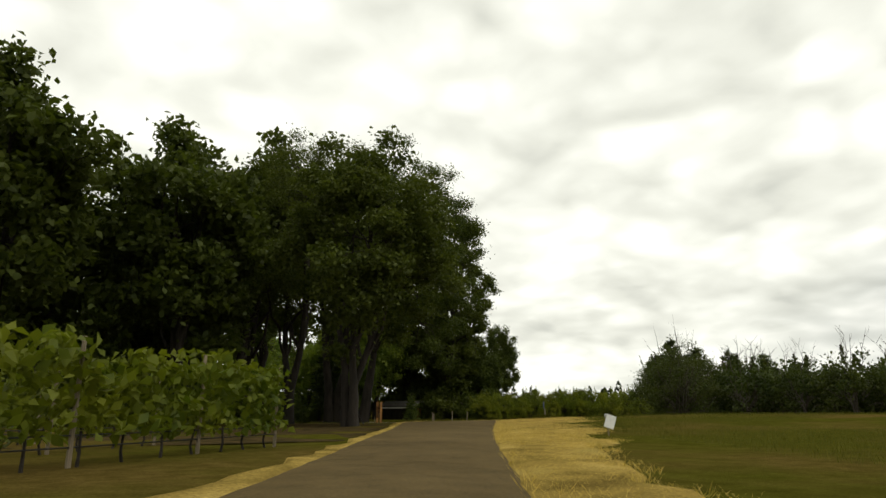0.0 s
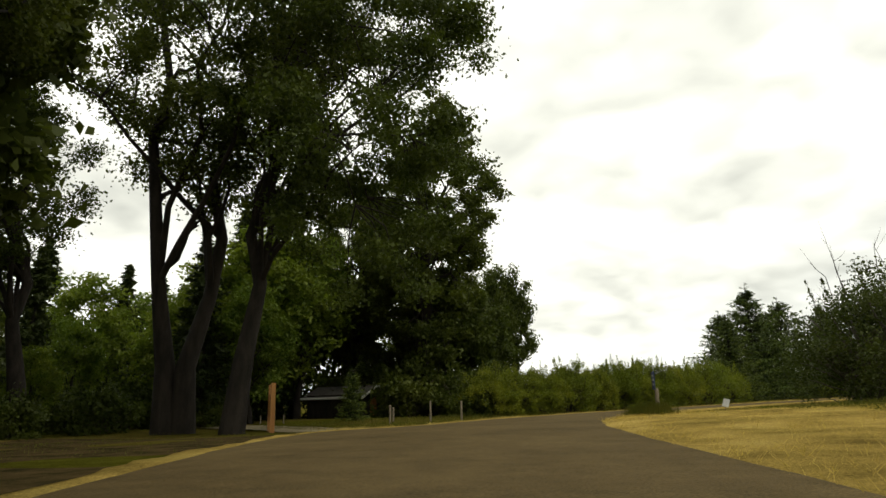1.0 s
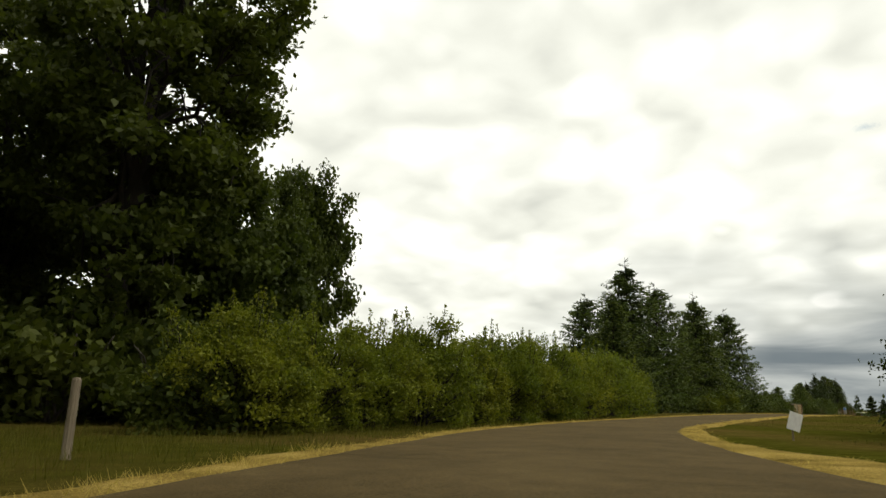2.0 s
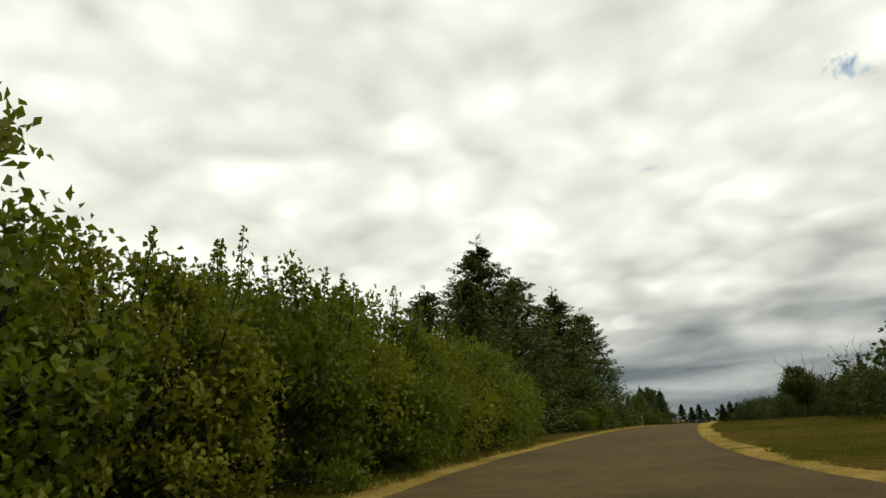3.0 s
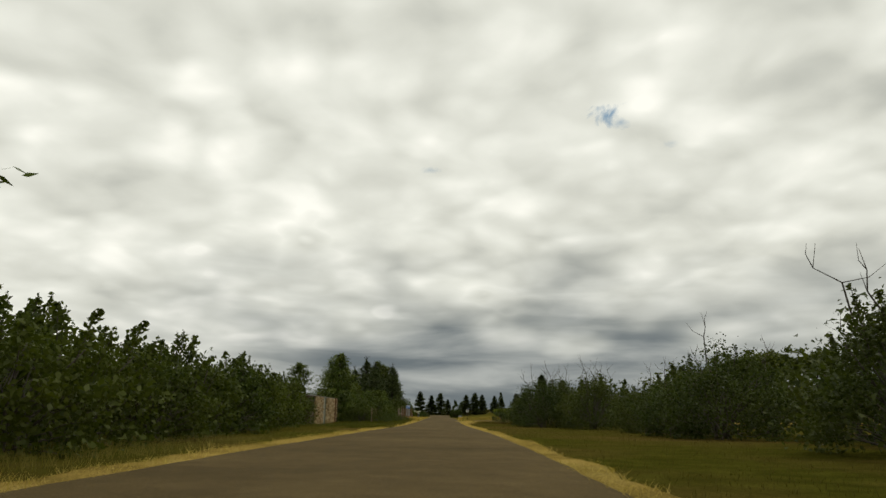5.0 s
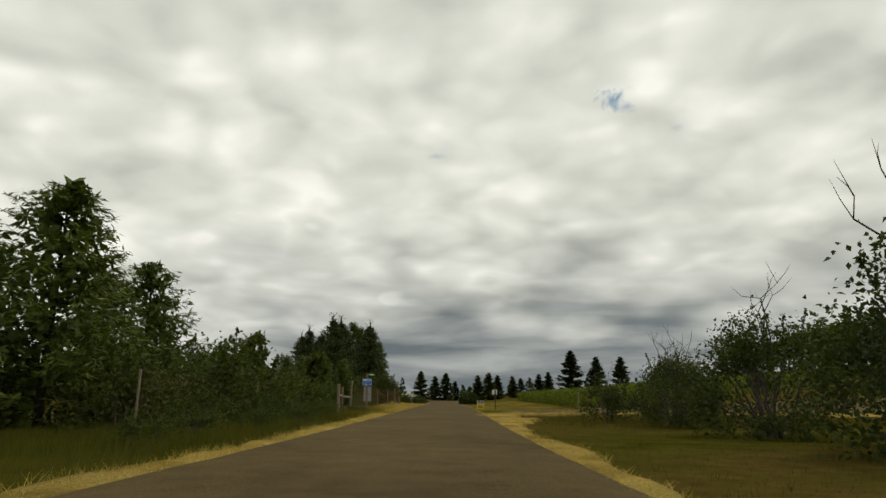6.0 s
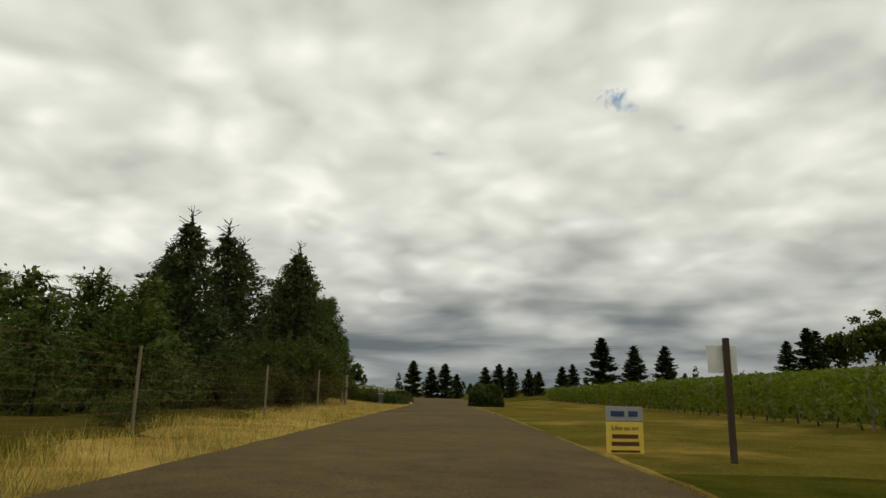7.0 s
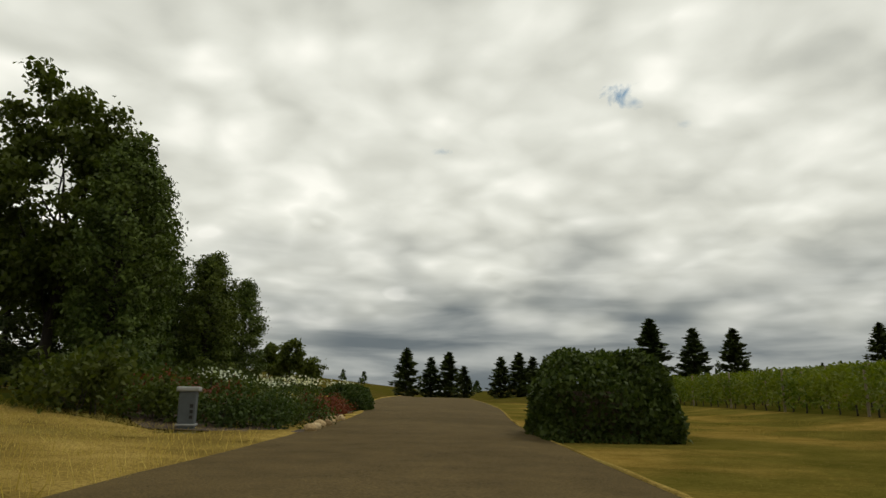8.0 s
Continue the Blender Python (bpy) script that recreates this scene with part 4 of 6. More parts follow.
again(oak_mid, 3.5, -61, 20, 1.5, 1.62)
again(oak_b, -10, -53.5, 200, 0.85)
again(oak_e, -14.6, -24.4, 80, 0.85, 1.0)
again(oak_d, -23, -29.5, 80, 0.85)
again(oak_far, -28, -26, 180, 0.8)
again(oak_far, -19, -23.5, 20, 0.7)
again(oak_mid, 16, -77, 260, 1.3)
again(oak_mid, 9, -84, 160, 1.3)
again(oak_far, 3, -74, 60, 1.1)
again(oak_far, -9, -70, 80, 1.0)
again(oak_far, -26, -58, 190, 0.8, 0.6)
again(oak_mid, 22, -90, 30, 1.25)
for x, y, r, k in ((-34, -16, 20, 0.7), (-36, -30, 90, 0.72), (-38, -38, 140, 0.7), (-44, -54, 220, 0.7), (-34, -68, 40, 0.8), (-20, -76, 100, 0.85), (-6, -80, 170, 0.9), (6, -92, 230, 0.9), (-14, -64, 300, 0.65), (-27, -33, 0, 0.85), (-24, -22, 60, 0.7)):
    again(oak_far, x, y, r, k)
ash = set_down(broadleaf("ash_tree", 5, 13, 4.0, 1.2, 0.2, 1, 110, 90, 0.28, M_OAK_LIGHT, "light green broadleaf tree in the shade of the wood", "tree", (0, 0), 0.5, 0.15), -20, -42, 0)
for x, y, r, s in ((-15.5, -41, 200, 0.75), (-18.6, -38.4, 130, 1.2), (-20.5, -35.6, 310, 1.2), (-27, -37, 70, 1.05), (-31, -48, 150, 1.0), (-21, -44.5, 10, 0.7), (-25, -41, 100, 0.85), (-22, -50, 250, 0.6), (-38, -42, 30, 1.0), (-16, -57, 100, 0.5), (-12, -53, 210, 0.36), (-6, -58, 310, 0.42), (-30, -28, 20, 0.9), (-45, -30, 80, 1.1)):
    again(ash, x, y, r, s)
fir_dark = set_down(spruce("fir_tree", 6, 15, 3.4, M_NEEDLE_DARK, "dark fir in the wood", "tree", 0.1, 40, 6, 0.85, 0.8, 0.42, 0.0), -20.5, -40, 0)
for x, y, r, s in ((-36, -56, 60, 1.0), (-42, -50, 120, 1.1), (-24, -66, 10, 1.2), (-50, -38, 200, 1.0), (-16, -44, 250, 0.8), (-26, -52, 100, 0.8), (-33, -45, 20, 0.85), (-29, -57, 20, 0.75)):
    again(fir_dark, x, y, r, s)
young_fir = set_down(spruce("young_fir", 7, 2.7, 0.85, M_NEEDLE_LIGHT, "small bright green young fir by the driveway", "tree", 0.03, 22, 7, 0.8, 0.7, 0.12, 0.15, tip_mat=M_NEEDLE_TIP), -9, -37.6, 0)
thicket = set_down(bush("undergrowth_bush", 8, 2.6, 1.7, 0.2, 3600, M_SHRUB, "green undergrowth bush in the shade of the wood", "bush", 7, 0, 4, 0.02, 50), -12, -50, 0)
for k, (x, y, s) in enumerate(((-16, -51, 1.0), (-9, -54, 0.8), (-20, -47, 1.2), (-24, -44, 1.2), (-14, -44, 0.6), (-2, -60, 0.9), (4, -61, 0.9), (-28, -52, 1.4), (9, -66, 1.0), (-32, -40, 1.5), (16, -68, 0.9), (-9.5, -29, 1.3), (-10, -25.5, 1.4), (-12.5, -31, 1.5), (-22, -31, 1.6), (-25, -36, 1.6), (-4, -66, 2.0), (-10, -63, 2.1), (3, -69, 2.0), (9, -72, 2.2), (-17, -61, 2.2), (-23, -63, 2.3), (14, -80, 2.2), (-31, -62, 2.6), (-14, -56, 1.3), (-38, -54, 2.6), (-5.5, -31.5, 0.8), (-36, -34, 2.2), (-44, -44, 2.6), (-33, -22, 2.4), (-28, -18, 2.2), (-40, -48, 2.6), (-26, -58, 2.4), (-12, -70, 2.4), (-2, -74, 2.4), (6, -78, 2.3), (20, -82, 2.2), (-20, -68, 2.6), (-21, -26, 1.9), (-19.5, -30, 1.8))):
    again(thicket, x, y, 47 * k, s)

# ---- hedge of tall shrubs west of the bend ----
HEDGE_LABEL = "tall leafy green hedge shrub with upright shoots"
hedge_kinds = [bush("hedge_shrub", 20 + k, 3.0, 1.85, 0.085, 19000, M_HEDGE, HEDGE_LABEL, "hedge", 8, 0, 12, 0.02, 190, M_BARK, 0.95) for k in range(3)]
hedge_far = bush("hedge_shrub", 24, 3.0, 1.85, 0.10, 7600, M_HEDGE, HEDGE_LABEL, "hedge", 8, 0, 8, 0.02, 110, M_BARK, 0.95)
HEDGE_LINE = resample([(-4.9, -30.8), (-5.3, -27), (-5.6, -23), (-6.1, -17), (-6.9, -10), (-7.1, -1)], 13)
for k, (x, y) in enumerate(HEDGE_LINE):
    if k < 3:
        tagged(set_down(hedge_kinds[k], x, y, 37 * k, 0.95, 1.05), group="hedge by the road")
    else:
        again(hedge_kinds[k % 3] if k < 9 else hedge_far, x, y, 71 * k, 0.95 + 0.05 * (k % 4), (1.08 if k < 5 else 1.18 if k < 7 else 1.2) + 0.05 * (k % 4))
for k, (x, y) in enumerate(HEDGE_LINE[1::3]):
    again(hedge_far, x - 2.3, y + 0.8, 51 * k, 1.05, 1.0 + 0.05 * (k % 3)) if k else set_down(hedge_far, x - 2.3, y + 0.8, 0, 1.05)

# ---- spruces ----
spruce_a = set_down(spruce("spruce_tree", 30, 11.6, 4.9, M_NEEDLE, "broad dense spruce with drooping branches and a spiky leader", "tree", 0.01, 58, 9, 0.68, 1.15, 0.23, 0.95, tip_mat=M_NEEDLE_TIP, wide=0.16), -11.2, 11.8, 0)
spruce_b = set_down(spruce("spruce_tree", 31, 10.6, 5.1, M_NEEDLE, "broad spruce with branches down to the grass", "tree", 0.01, 54, 9, 0.60, 1.15, 0.23, 0.7, tip_mat=M_NEEDLE_TIP, wide=0.16), -10.6, 17.4, 0)
again(spruce_a, -9.0, 24.0, 130, 0.86, 0.9)
again(spruce_b, -8.4, 33.4, 210, 0.9, 0.96)
again(spruce_b, -10.4, 28.6, 60, 0.85)
again(spruce_a, -9.6, 4.4, 250, 0.68)
again(spruce_b, -15.5, 13.5, 20, 0.9)
again(spruce_a, -14.6, 21.0, 90, 0.85)
wayside = set_down(bush("wayside_bush", 33, 2.3, 1.1, 0.085, 5200, M_HEDGE, "light green leafy bush at the roadside", "bush", 6, 0, 8), -6.4, 22.5, 0)
again(wayside, -7.0, 18.6, 90, 0.8)
again(wayside, -6.6, 36.5, 200, 0.7)
row_shrub = set_down(bush("row_shrub", 34, 2.6, 1.5, 0.12, 4200, M_SHRUB, "full green shrub in a row along the verge", "bush", 7, 0, 10, 0.02, 70, None, 0.9), -6.9, 40.0, 0)
for k, (x, y, s) in enumerate(((-7.6, 43.0, 1.1), (-7.2, 46.2, 0.95), (-7.9, 49.2, 1.15), (-7.4, 52.4, 1.0), (-8.2, 55.4, 1.2), (-7.6, 58.6, 0.95), (-8.4, 61.6, 1.1), (-8.0, 64.8, 0.9), (-10.2, 45, 1.3), (-10.8, 51, 1.35), (-11, 57, 1.3), (-11, 63, 1.25), (-9.6, 68, 1.1), (-11, 73, 1.3), (-9.8, 39, 1.2))):
    again(row_shrub, x, y, 70 * k, s)

# ---- hazel orchard east of the road ----
HAZEL = "dark green hazel bush with bare twigs above its leaves"
hazel_kinds = [bush("hazel_bush", 40 + k, 3.7, 1.95, 0.19, 2500, M_HAZEL, HAZEL, "bush", 8, 1 + 2 * k, 2, 0.1, 36, None, 0.85) for k in range(3)]
hazel_front = bush("hazel_bush", 48, 3.7, 1.9, 0.105, 8500, M_HAZEL, HAZEL, "bush", 9, 4, 6, 0.03, 48, None, 0.92)
hazel_round = bush("hazel_bush", 49, 3.3, 2.0, 0.105, 8500, M_HAZEL, "dark green hazel bush with a rounded leafy outline", "bush", 8, 1, 4, 0.04, 52, None, 0.92)
hazel_far = bush("hazel_bush", 44, 3.7, 2.0, 0.28, 1500, M_HAZEL, "dark green hazel bush deep in the orchard", "bush", 5, 2, 3, 0.13, 16)
spots, rng = [], random.Random(4)
for c in range(7):
    for k in range(25):
        x, y = 8.7 + 4.7 * c + rng.uniform(-0.7, 0.7), -17 + 4.3 * k + rng.uniform(-1.1, 1.1)
        if math.dist((x, y), (7.6, 29.0)) < 3.0 or (c == 0 and y > 30 and k % 4 == 3):
            continue
        if (c < 2 and y > 4) or (-21 - c < y < 4 and x > 12.4 and k < 4):
            if y < 86 and not (y > 60 and c > 1):
                spots.append((x, y, (c > 0 and y > 4) or k > 1 and y < 4))
kinds_used = 0
for x, y, back in spots:
    size = rng.uniform(0.62, 1.12) * (1.6 if y < 4 else 1.0)
    if back:
        again(hazel_far, x, y, rng.uniform(0, 360), size)
    elif kinds_used < 3:
        tagged(set_down(hazel_kinds[kinds_used], x, y, 60, size), group="hazel orchard")
        kinds_used += 1
    else:
        again(rng.choice((hazel_front, hazel_round)) if 4 < y < 95 else hazel_kinds[rng.randrange(3)], x, y, rng.uniform(0, 360), size, size * rng.uniform(0.9, 1.15))
set_down(hazel_far, 22.7, 30, 0, 1.0)
set_down(hazel_round, 8.9, 36.4, 30, 0.8)
tall_hazel = set_down(bush("hazel_bush", 47, 7.2, 3.6, 0.15, 11000, M_HAZEL, "large spreading hazel with bare twigs on top", "bush", 9, 6, 4, 0.05, 70, None, 0.8), 11.5, -20.5, 30)
again(tall_hazel, 14.5, -22.5, 130, 1.0)
again(tall_hazel, 9.4, -17.0, 230, 0.8)
again(hazel_kinds[0], 5.4, 88.6, 40, 0.42)
set_down(hazel_front, 6.4, 85.4, 140, 0.56)
again(hazel_front, 7.9, 89.4, 240, 0.62)
again(hazel_front, 6.6, 80.6, 300, 0.7)
again(hazel_front, 6.8, 75.5, 30, 0.9)
round_tree = set_down(broadleaf("round_tree", 45, 3.9, 1.5, 0.9, 0.09, 1, 70, 60, 0.19, M_HAZEL, "round-crowned small tree on a short trunk", "tree"), 7.6, 29.0, 0)

# ---- shrubs and trees west of the road, towards the vineyard ----
pine = set_down(spruce("pine_tree", 50, 5.0, 2.2, M_NEEDLE, "bushy pointed pine behind the stone wall", "tree", 0.04, 28, 8, 0.62, 0.9, 0.18, 0.12, 0.15, M_NEEDLE_TIP, M_NEEDLE, 0.11), -7.8, 80.9, 0)
again(pine, -9.1, 88.2, 100, 0.95)
again(pine, -8.6, 84.5, 200, 0.75)
again(pine, -11.5, 84, 300, 0.9)
scrub = [bush("scrub_bush", 52 + k, 2.3, 1.35, 0.115, 2500, M_SHRUB, "grey-green scrub bush behind the wire fence", "bush", 7, 0, 9, 0.03) for k in range(2)]
SCRUB = [(-8.8, 80.2, 0.85), (-6.0, 80.6, 0.7), (-5.7, 83.0, 1.0), (-5.8, 86.2, 1.05), (-5.6, 89.0, 0.95), (-6.8, 92.0, 0.9), (-8.0, 95, 0.9), (-9.8, 91, 1.1), (-11, 79, 1.0), (-13, 76, 1.1),
         (-7.4, 121.0, 0.7), (-7.6, 124.2, 0.9), (-6.2, 122.6, 0.6), (-6.0, 131.0, 0.8), (-5.6, 133.0, 0.7), (-10, 99, 0.8), (-13, 104, 1.0), (-5.6, 94.6, 0.8), (-6.6, 96.4, 0.75), (-8.6, 100.5, 0.85), (-11.5, 98, 1.0), (-7.4, 90, 1.0)]
for k, (x, y, s) in enumerate(SCRUB):
    if k < 2:
        set_down(scrub[k], x, y, 50 * k, s)
    else:
        again(scrub[k % 2], x, y, 83 * k, s)
for k, (x, y, q) in enumerate(((-3.5, 76.2, 0.3), (-3.9, 78.4, 0.36), (-3.4, 80.6, 0.3), (-4.0, 82.6, 0.42), (-3.5, 84.8, 0.32), (-3.9, 87.0, 0.4), (-3.3, 89.2, 0.28), (-4.2, 90.6, 0.42), (-4.6, 85.6, 0.5), (-4.6, 80.8, 0.5), (-3.2, 92.4, 0.26), (-4.6, 94.2, 0.36), (-3.0, 95.2, 0.2), (-4.4, 104, 0.3), (-4.5, 111, 0.34))):
    again(scrub[k % 2], x, y, 61 * k, q, q * 0.85, "low green weeds growing along the wire fence")
FIR = "dark spiky fir in a close group"
fir = set_down(spruce("fir_tree", 56, 6.9, 3.1, M_NEEDLE_DARK, FIR, "tree", 0.02, 36, 8, 0.82, 1.0, 0.19, 0.8, -0.05, M_NEEDLE, wide=0.12), -7.1, 133.8, 0, 1.06)
for x, y, s, r in ((-9.3, 129.1, 1.05, 40), (-9.0, 124.0, 0.95, 15), (-11.7, 139.0, 1.2, 90), (-12.6, 131.0, 0.95, 130), (-14.4, 136, 0.9, 170), (-12, 152, 0.9, 110), (-12.5, 160, 0.85, 50), (-9.3, 156.2, 0.72, 0),
                   (-8.9, 138.6, 0.85, 10), (-10.4, 160.6, 0.74, 20), (-11.5, 157.5, 0.8, 70), (-10.6, 126.4, 0.85, 200), (-13.2, 149.6, 0.85, 260)):
    again(fir, x, y, r, s)
column = set_down(cypress("cypress_tree", 59, 6.5, 1.2, 0.13, 16000, M_NEEDLE, "dark green columnar cypress with a rounded top", "tree"), -7.4, 144.8, 0)
again(column, -8.35, 147.9, 120, 1.0, 1.05)
again(column, -9.9, 150.5, 220, 1.0, 1.0)
again(column, -8.7, 154.6, 20, 1.0, 0.84)
again(column, -8.3, 158.0, 300, 0.9, 0.76)
again(column, -10.4, 153.0, 80, 1.1, 0.95)
young_pine = set_down(spruce("young_pine", 64, 3.3, 1.55, M_NEEDLE_LIGHT, "bushy young pine with light green candles", "tree", 0.02, 20, 8, 0.55, 0.9, 0.15, 0.1, 0.15, M_NEEDLE_TIP, M_NEEDLE, 0.10), -8.7, 117.3, 0)
for x, y, s, r in ((-7.2, 117.2, 0.95, 70), (-10.2, 117.0, 1.0, 140), (-11.7, 117.6, 1.05, 210), (-9.6, 120.5, 1.0, 290), (-7.9, 114.0, 0.7, 20)):
    again(young_pine, x, y, r, s)
laurel = set_down(bush("laurel_bush", 65, 2.7, 1.35, 0.11, 5000, M_SHRUB, "tall green leafy shrub behind the fence", "bush", 8, 0, 14, 0.03, 60), -4.9, 126.6, 0)
for x, y, s, r in ((-5.9, 127.6, 1.05, 60), (-7.1, 128.3, 1.0, 150), (-6.3, 125.4, 0.9, 240), (-8.4, 127.2, 1.05, 300), (-5.0, 129.2, 0.85, 20)):
    again(laurel, x, y, r, s)
maple = set_down(broadleaf("maple_tree", 57, 9.4, 2.7, 0.7, 0.16, 1, 140, 130, 0.2, M_SHRUB, "full green maple at the edge of the drive", "tree"), -10.2, 146.6, 0)
small_oak = set_down(broadleaf("small_tree", 58, 3.4, 0.85, 0.8, 0.07, 1, 50, 40, 0.24, M_OAK, "small dark tree standing in the meadow", "tree"), -7.1, 105.8, 0)
again(small_oak, -8.7, 98.6, 40, 0.85, 1.15)
again(small_oak, -11.2, 122, 70, 0.95)
again(small_oak, -8.3, 167.2, 20, 1.0)
again(small_oak, -12, 176, 120, 1.1)
again(small_oak, -22, 128, 120, 1.4)
again(small_oak, -26, 116, 220, 1.3)

# ---- trees on the skyline ----
far_fir = set_down(conifer("skyline_fir", 60, 10, 3.6, M_NEEDLE_DARK, "dark fir on the skyline", "tree", 0.03, 30, 0.62, 0.95, 0.6, 0.8, 0.27), 31.1, 228, 0)
for x, y, s in ((36.7, 226, 0.8), (42.4, 225.6, 0.75), (-4.6, 217, 0.62), (-1.5, 222, 0.55), (1.0, 221, 0.62), (3.2, 226, 0.45), (8.5, 225, 0.58), (11.0, 224, 0.62), (13.2, 226, 0.55), (17.0, 228, 0.5), (19.2, 230, 0.45), (23.0, 226, 0.5),
                (26.2, 232, 0.55), (77, 239, 1.0), (81, 243, 0.95), (72, 238, 0.75)):
    again(far_fir, x, y, 37 * x, s)
far_oak = set_down(broadleaf("skyline_oak", 61, 12, 5, 1.2, 0.3, 1, 60, 40, 0.95, M_OAK, "dark oak on the hill's skyline", "tree"), 89, 236, 0)
for x, y, s in ((95, 238, 1.1), (102, 240, 1.2), (110, 242, 1.25), (120, 240, 1.2), (87, 244, 0.8), (-20, 230, 0.45), (-26, 236, 0.5)):
    again(far_oak, x, y, 57 * x, s)
tiny = again(far_fir, 62, 238, 0, 0.18)

# ---- distant woods around ----
def far_woods():
    rng = np.random.default_rng(9)
    c = []
    for k in range(420):
        a = rng.uniform(0, 2 * math.pi)
        d = rng.uniform(330, 600)
        x, y = 20 + d * math.cos(a), 60 + d * math.sin(a)
        if -40 < math.degrees(math.atan2(x, y - 60)) < 50 and d < 480:
            continue
        h, r = rng.uniform(6, 13), rng.uniform(2.5, 4.5)
        u = rng.random(60)
        b = rng.uniform(0, 2 * math.pi, 60)
        w = r * (1 - u) ** 0.7 * rng.uniform(0.5, 1.1, 60)
        c.append(np.c_[x + w * np.cos(b), y + w * np.sin(b), ground(x, y) + 0.3 + u * h])
    tagged(new("distant_woods", leaves("distant_woods", np.concatenate(c), 2.4, M_NEEDLE_DARK, rng)), "dark woods along the horizon", "woods", kind="stuff")


far_woods()

# ---- grass ----
blades("dry_grass", between(VERGE_LEFT, 30000, 1, lambda x, y: -48 < y < 138), 0.11, 0.008, M_DRY_BLADE, "dry golden grass blades along the west verge", "grass", 1, 0.8)
blades("dry_grass", between(VERGE_RIGHT, 26000, 2, lambda x, y: -76 < y < 95), 0.075, 0.008, M_DRY_BLADE, "flattened golden hay along the east verge", "grass", 2, 1.2)
blades("dry_grass", between(VERGE_RIGHT, 60000, 21, lambda x, y: -68 < y < -34), 0.12, 0.007, M_DRY_BLADE, "uneven golden hay inside the bend", "grass", 21, 1.0)
blades("dry_grass", between(VERGE_LEFT, 30000, 22, lambda x, y: 98 < y < 137), 0.2, 0.007, M_DRY_BLADE, "tall dry grass before the wire fence", "grass", 22)
blades("meadow_grass", between(VERGE_LEFT, 20000, 32, lambda x, y: 94 < y < 132), 0.2, 0.008, M_MOWN_BLADE, "yellow-green weeds among the dry grass by the fence", "grass", 32)
blades("dry_grass", between(VERGE_RIGHT, 30000, 23, lambda x, y: -84 < y < -58), 0.10, 0.006, M_DRY_BLADE, "fine golden hay at the meadow's edge", "grass", 23, 1.0)
blades("dry_grass", between(VERGE_SIDE, 12000, 3), 0.16, 0.008, M_DRY_BLADE, "tall dry grass at the mouth of the side lane", "grass", 3, 0.6)
blades("dry_grass", field(-13.5, -1.6, 132.8, 140.6, 34000, 33, lambda x, y: y < 139.9 - 0.17 * (x + 6.4) and x < -2.2), 0.07, 0.008, M_DRY_BLADE, "rough golden stubble on the slope by the flower bed", "grass", 33, 1.0)
blades("meadow_grass", field(3, 34, -62, -22, 60000, 4, lambda x, y: x > 4 - 0.74 * (y + 25) + 3), 0.13, 0.009, M_GREEN_BLADE, "green meadow grass inside the bend", "grass", 4)
blades("meadow_grass", field(30, 56, -74, -50, 40000, 24, lambda x, y: y > -62.5 - 0.76 * (x - 36) + 4.5), 0.12, 0.009, M_GREEN_BLADE, "green meadow grass beside the hay", "grass", 24)
blades("meadow_grass", field(0.6, 9, -16, 92, 60000, 5, lambda x, y: x > np.interp(y, [-16, 0, 20, 43, 92], [1.6, 0.7, 1.0, 1.9, 2.3])), 0.05, 0.008, M_OLIVE_BLADE, "short olive and brown grass under the orchard", "grass", 5)
blades("meadow_grass", field(3, 16, 84, 98.6, 26000, 27, lambda x, y: x > 4 or y < 94), 0.11, 0.008, M_OLIVE_BLADE, "rough brown and olive grass by the side lane", "grass", 27)
blades("meadow_grass", field(-8, -2.5, 62, 92, 36000, 6), 0.22, 0.009, M_GREEN_BLADE, "tall green weeds by the wire fence", "grass", 6)
blades("meadow_grass", field(-8, -2.5, 90, 106, 22000, 26), 0.17, 0.009, M_MOWN_BLADE, "tall yellow-green weeds before the fence corner", "grass", 26)
blades("meadow_grass", field(2.4, 9, 108.6, 150, 50000, 7), 0.045, 0.007, M_MOWN_BLADE, "short yellow-green grass before the vines", "grass", 7)
blades("meadow_grass", field(-16, 14, -60, -46, 9000, 8, lambda x, y: y < -49.5 - (x - 11) * 0.62 or x < 4), 0.06, 0.009, M_GREEN_BLADE, "shaded lawn under the oaks", "grass", 8)
blades("meadow_grass", field(-7, 2, -44, -6, 22000, 9, lambda x, y: x < np.interp(y, [-44, -40, -32, -26, -20, -6], [3.6, 2.6, -0.4, -2.4, -3.8, -4.8])), 0.17, 0.009, M_GREEN_BLADE, "grass at the foot of the hedge", "grass", 9)
blades("meadow_grass", field(-9, -4.4, -4, 62, 30000, 10), 0.12, 0.008, M_MOWN_BLADE, "yellow-green grass at the foot of the spruces", "grass", 10)
rng_clump = np.random.default_rng(12)
tuft = blades("grass_clump", np.array([10.3, -36.8]) + rng_clump.normal(size=(9000, 2)) * [0.32, 0.32], 0.46, 0.016, M_GREEN_BLADE, "dense clump of tall green grass by the sign post", "grass", 12, 0.3)

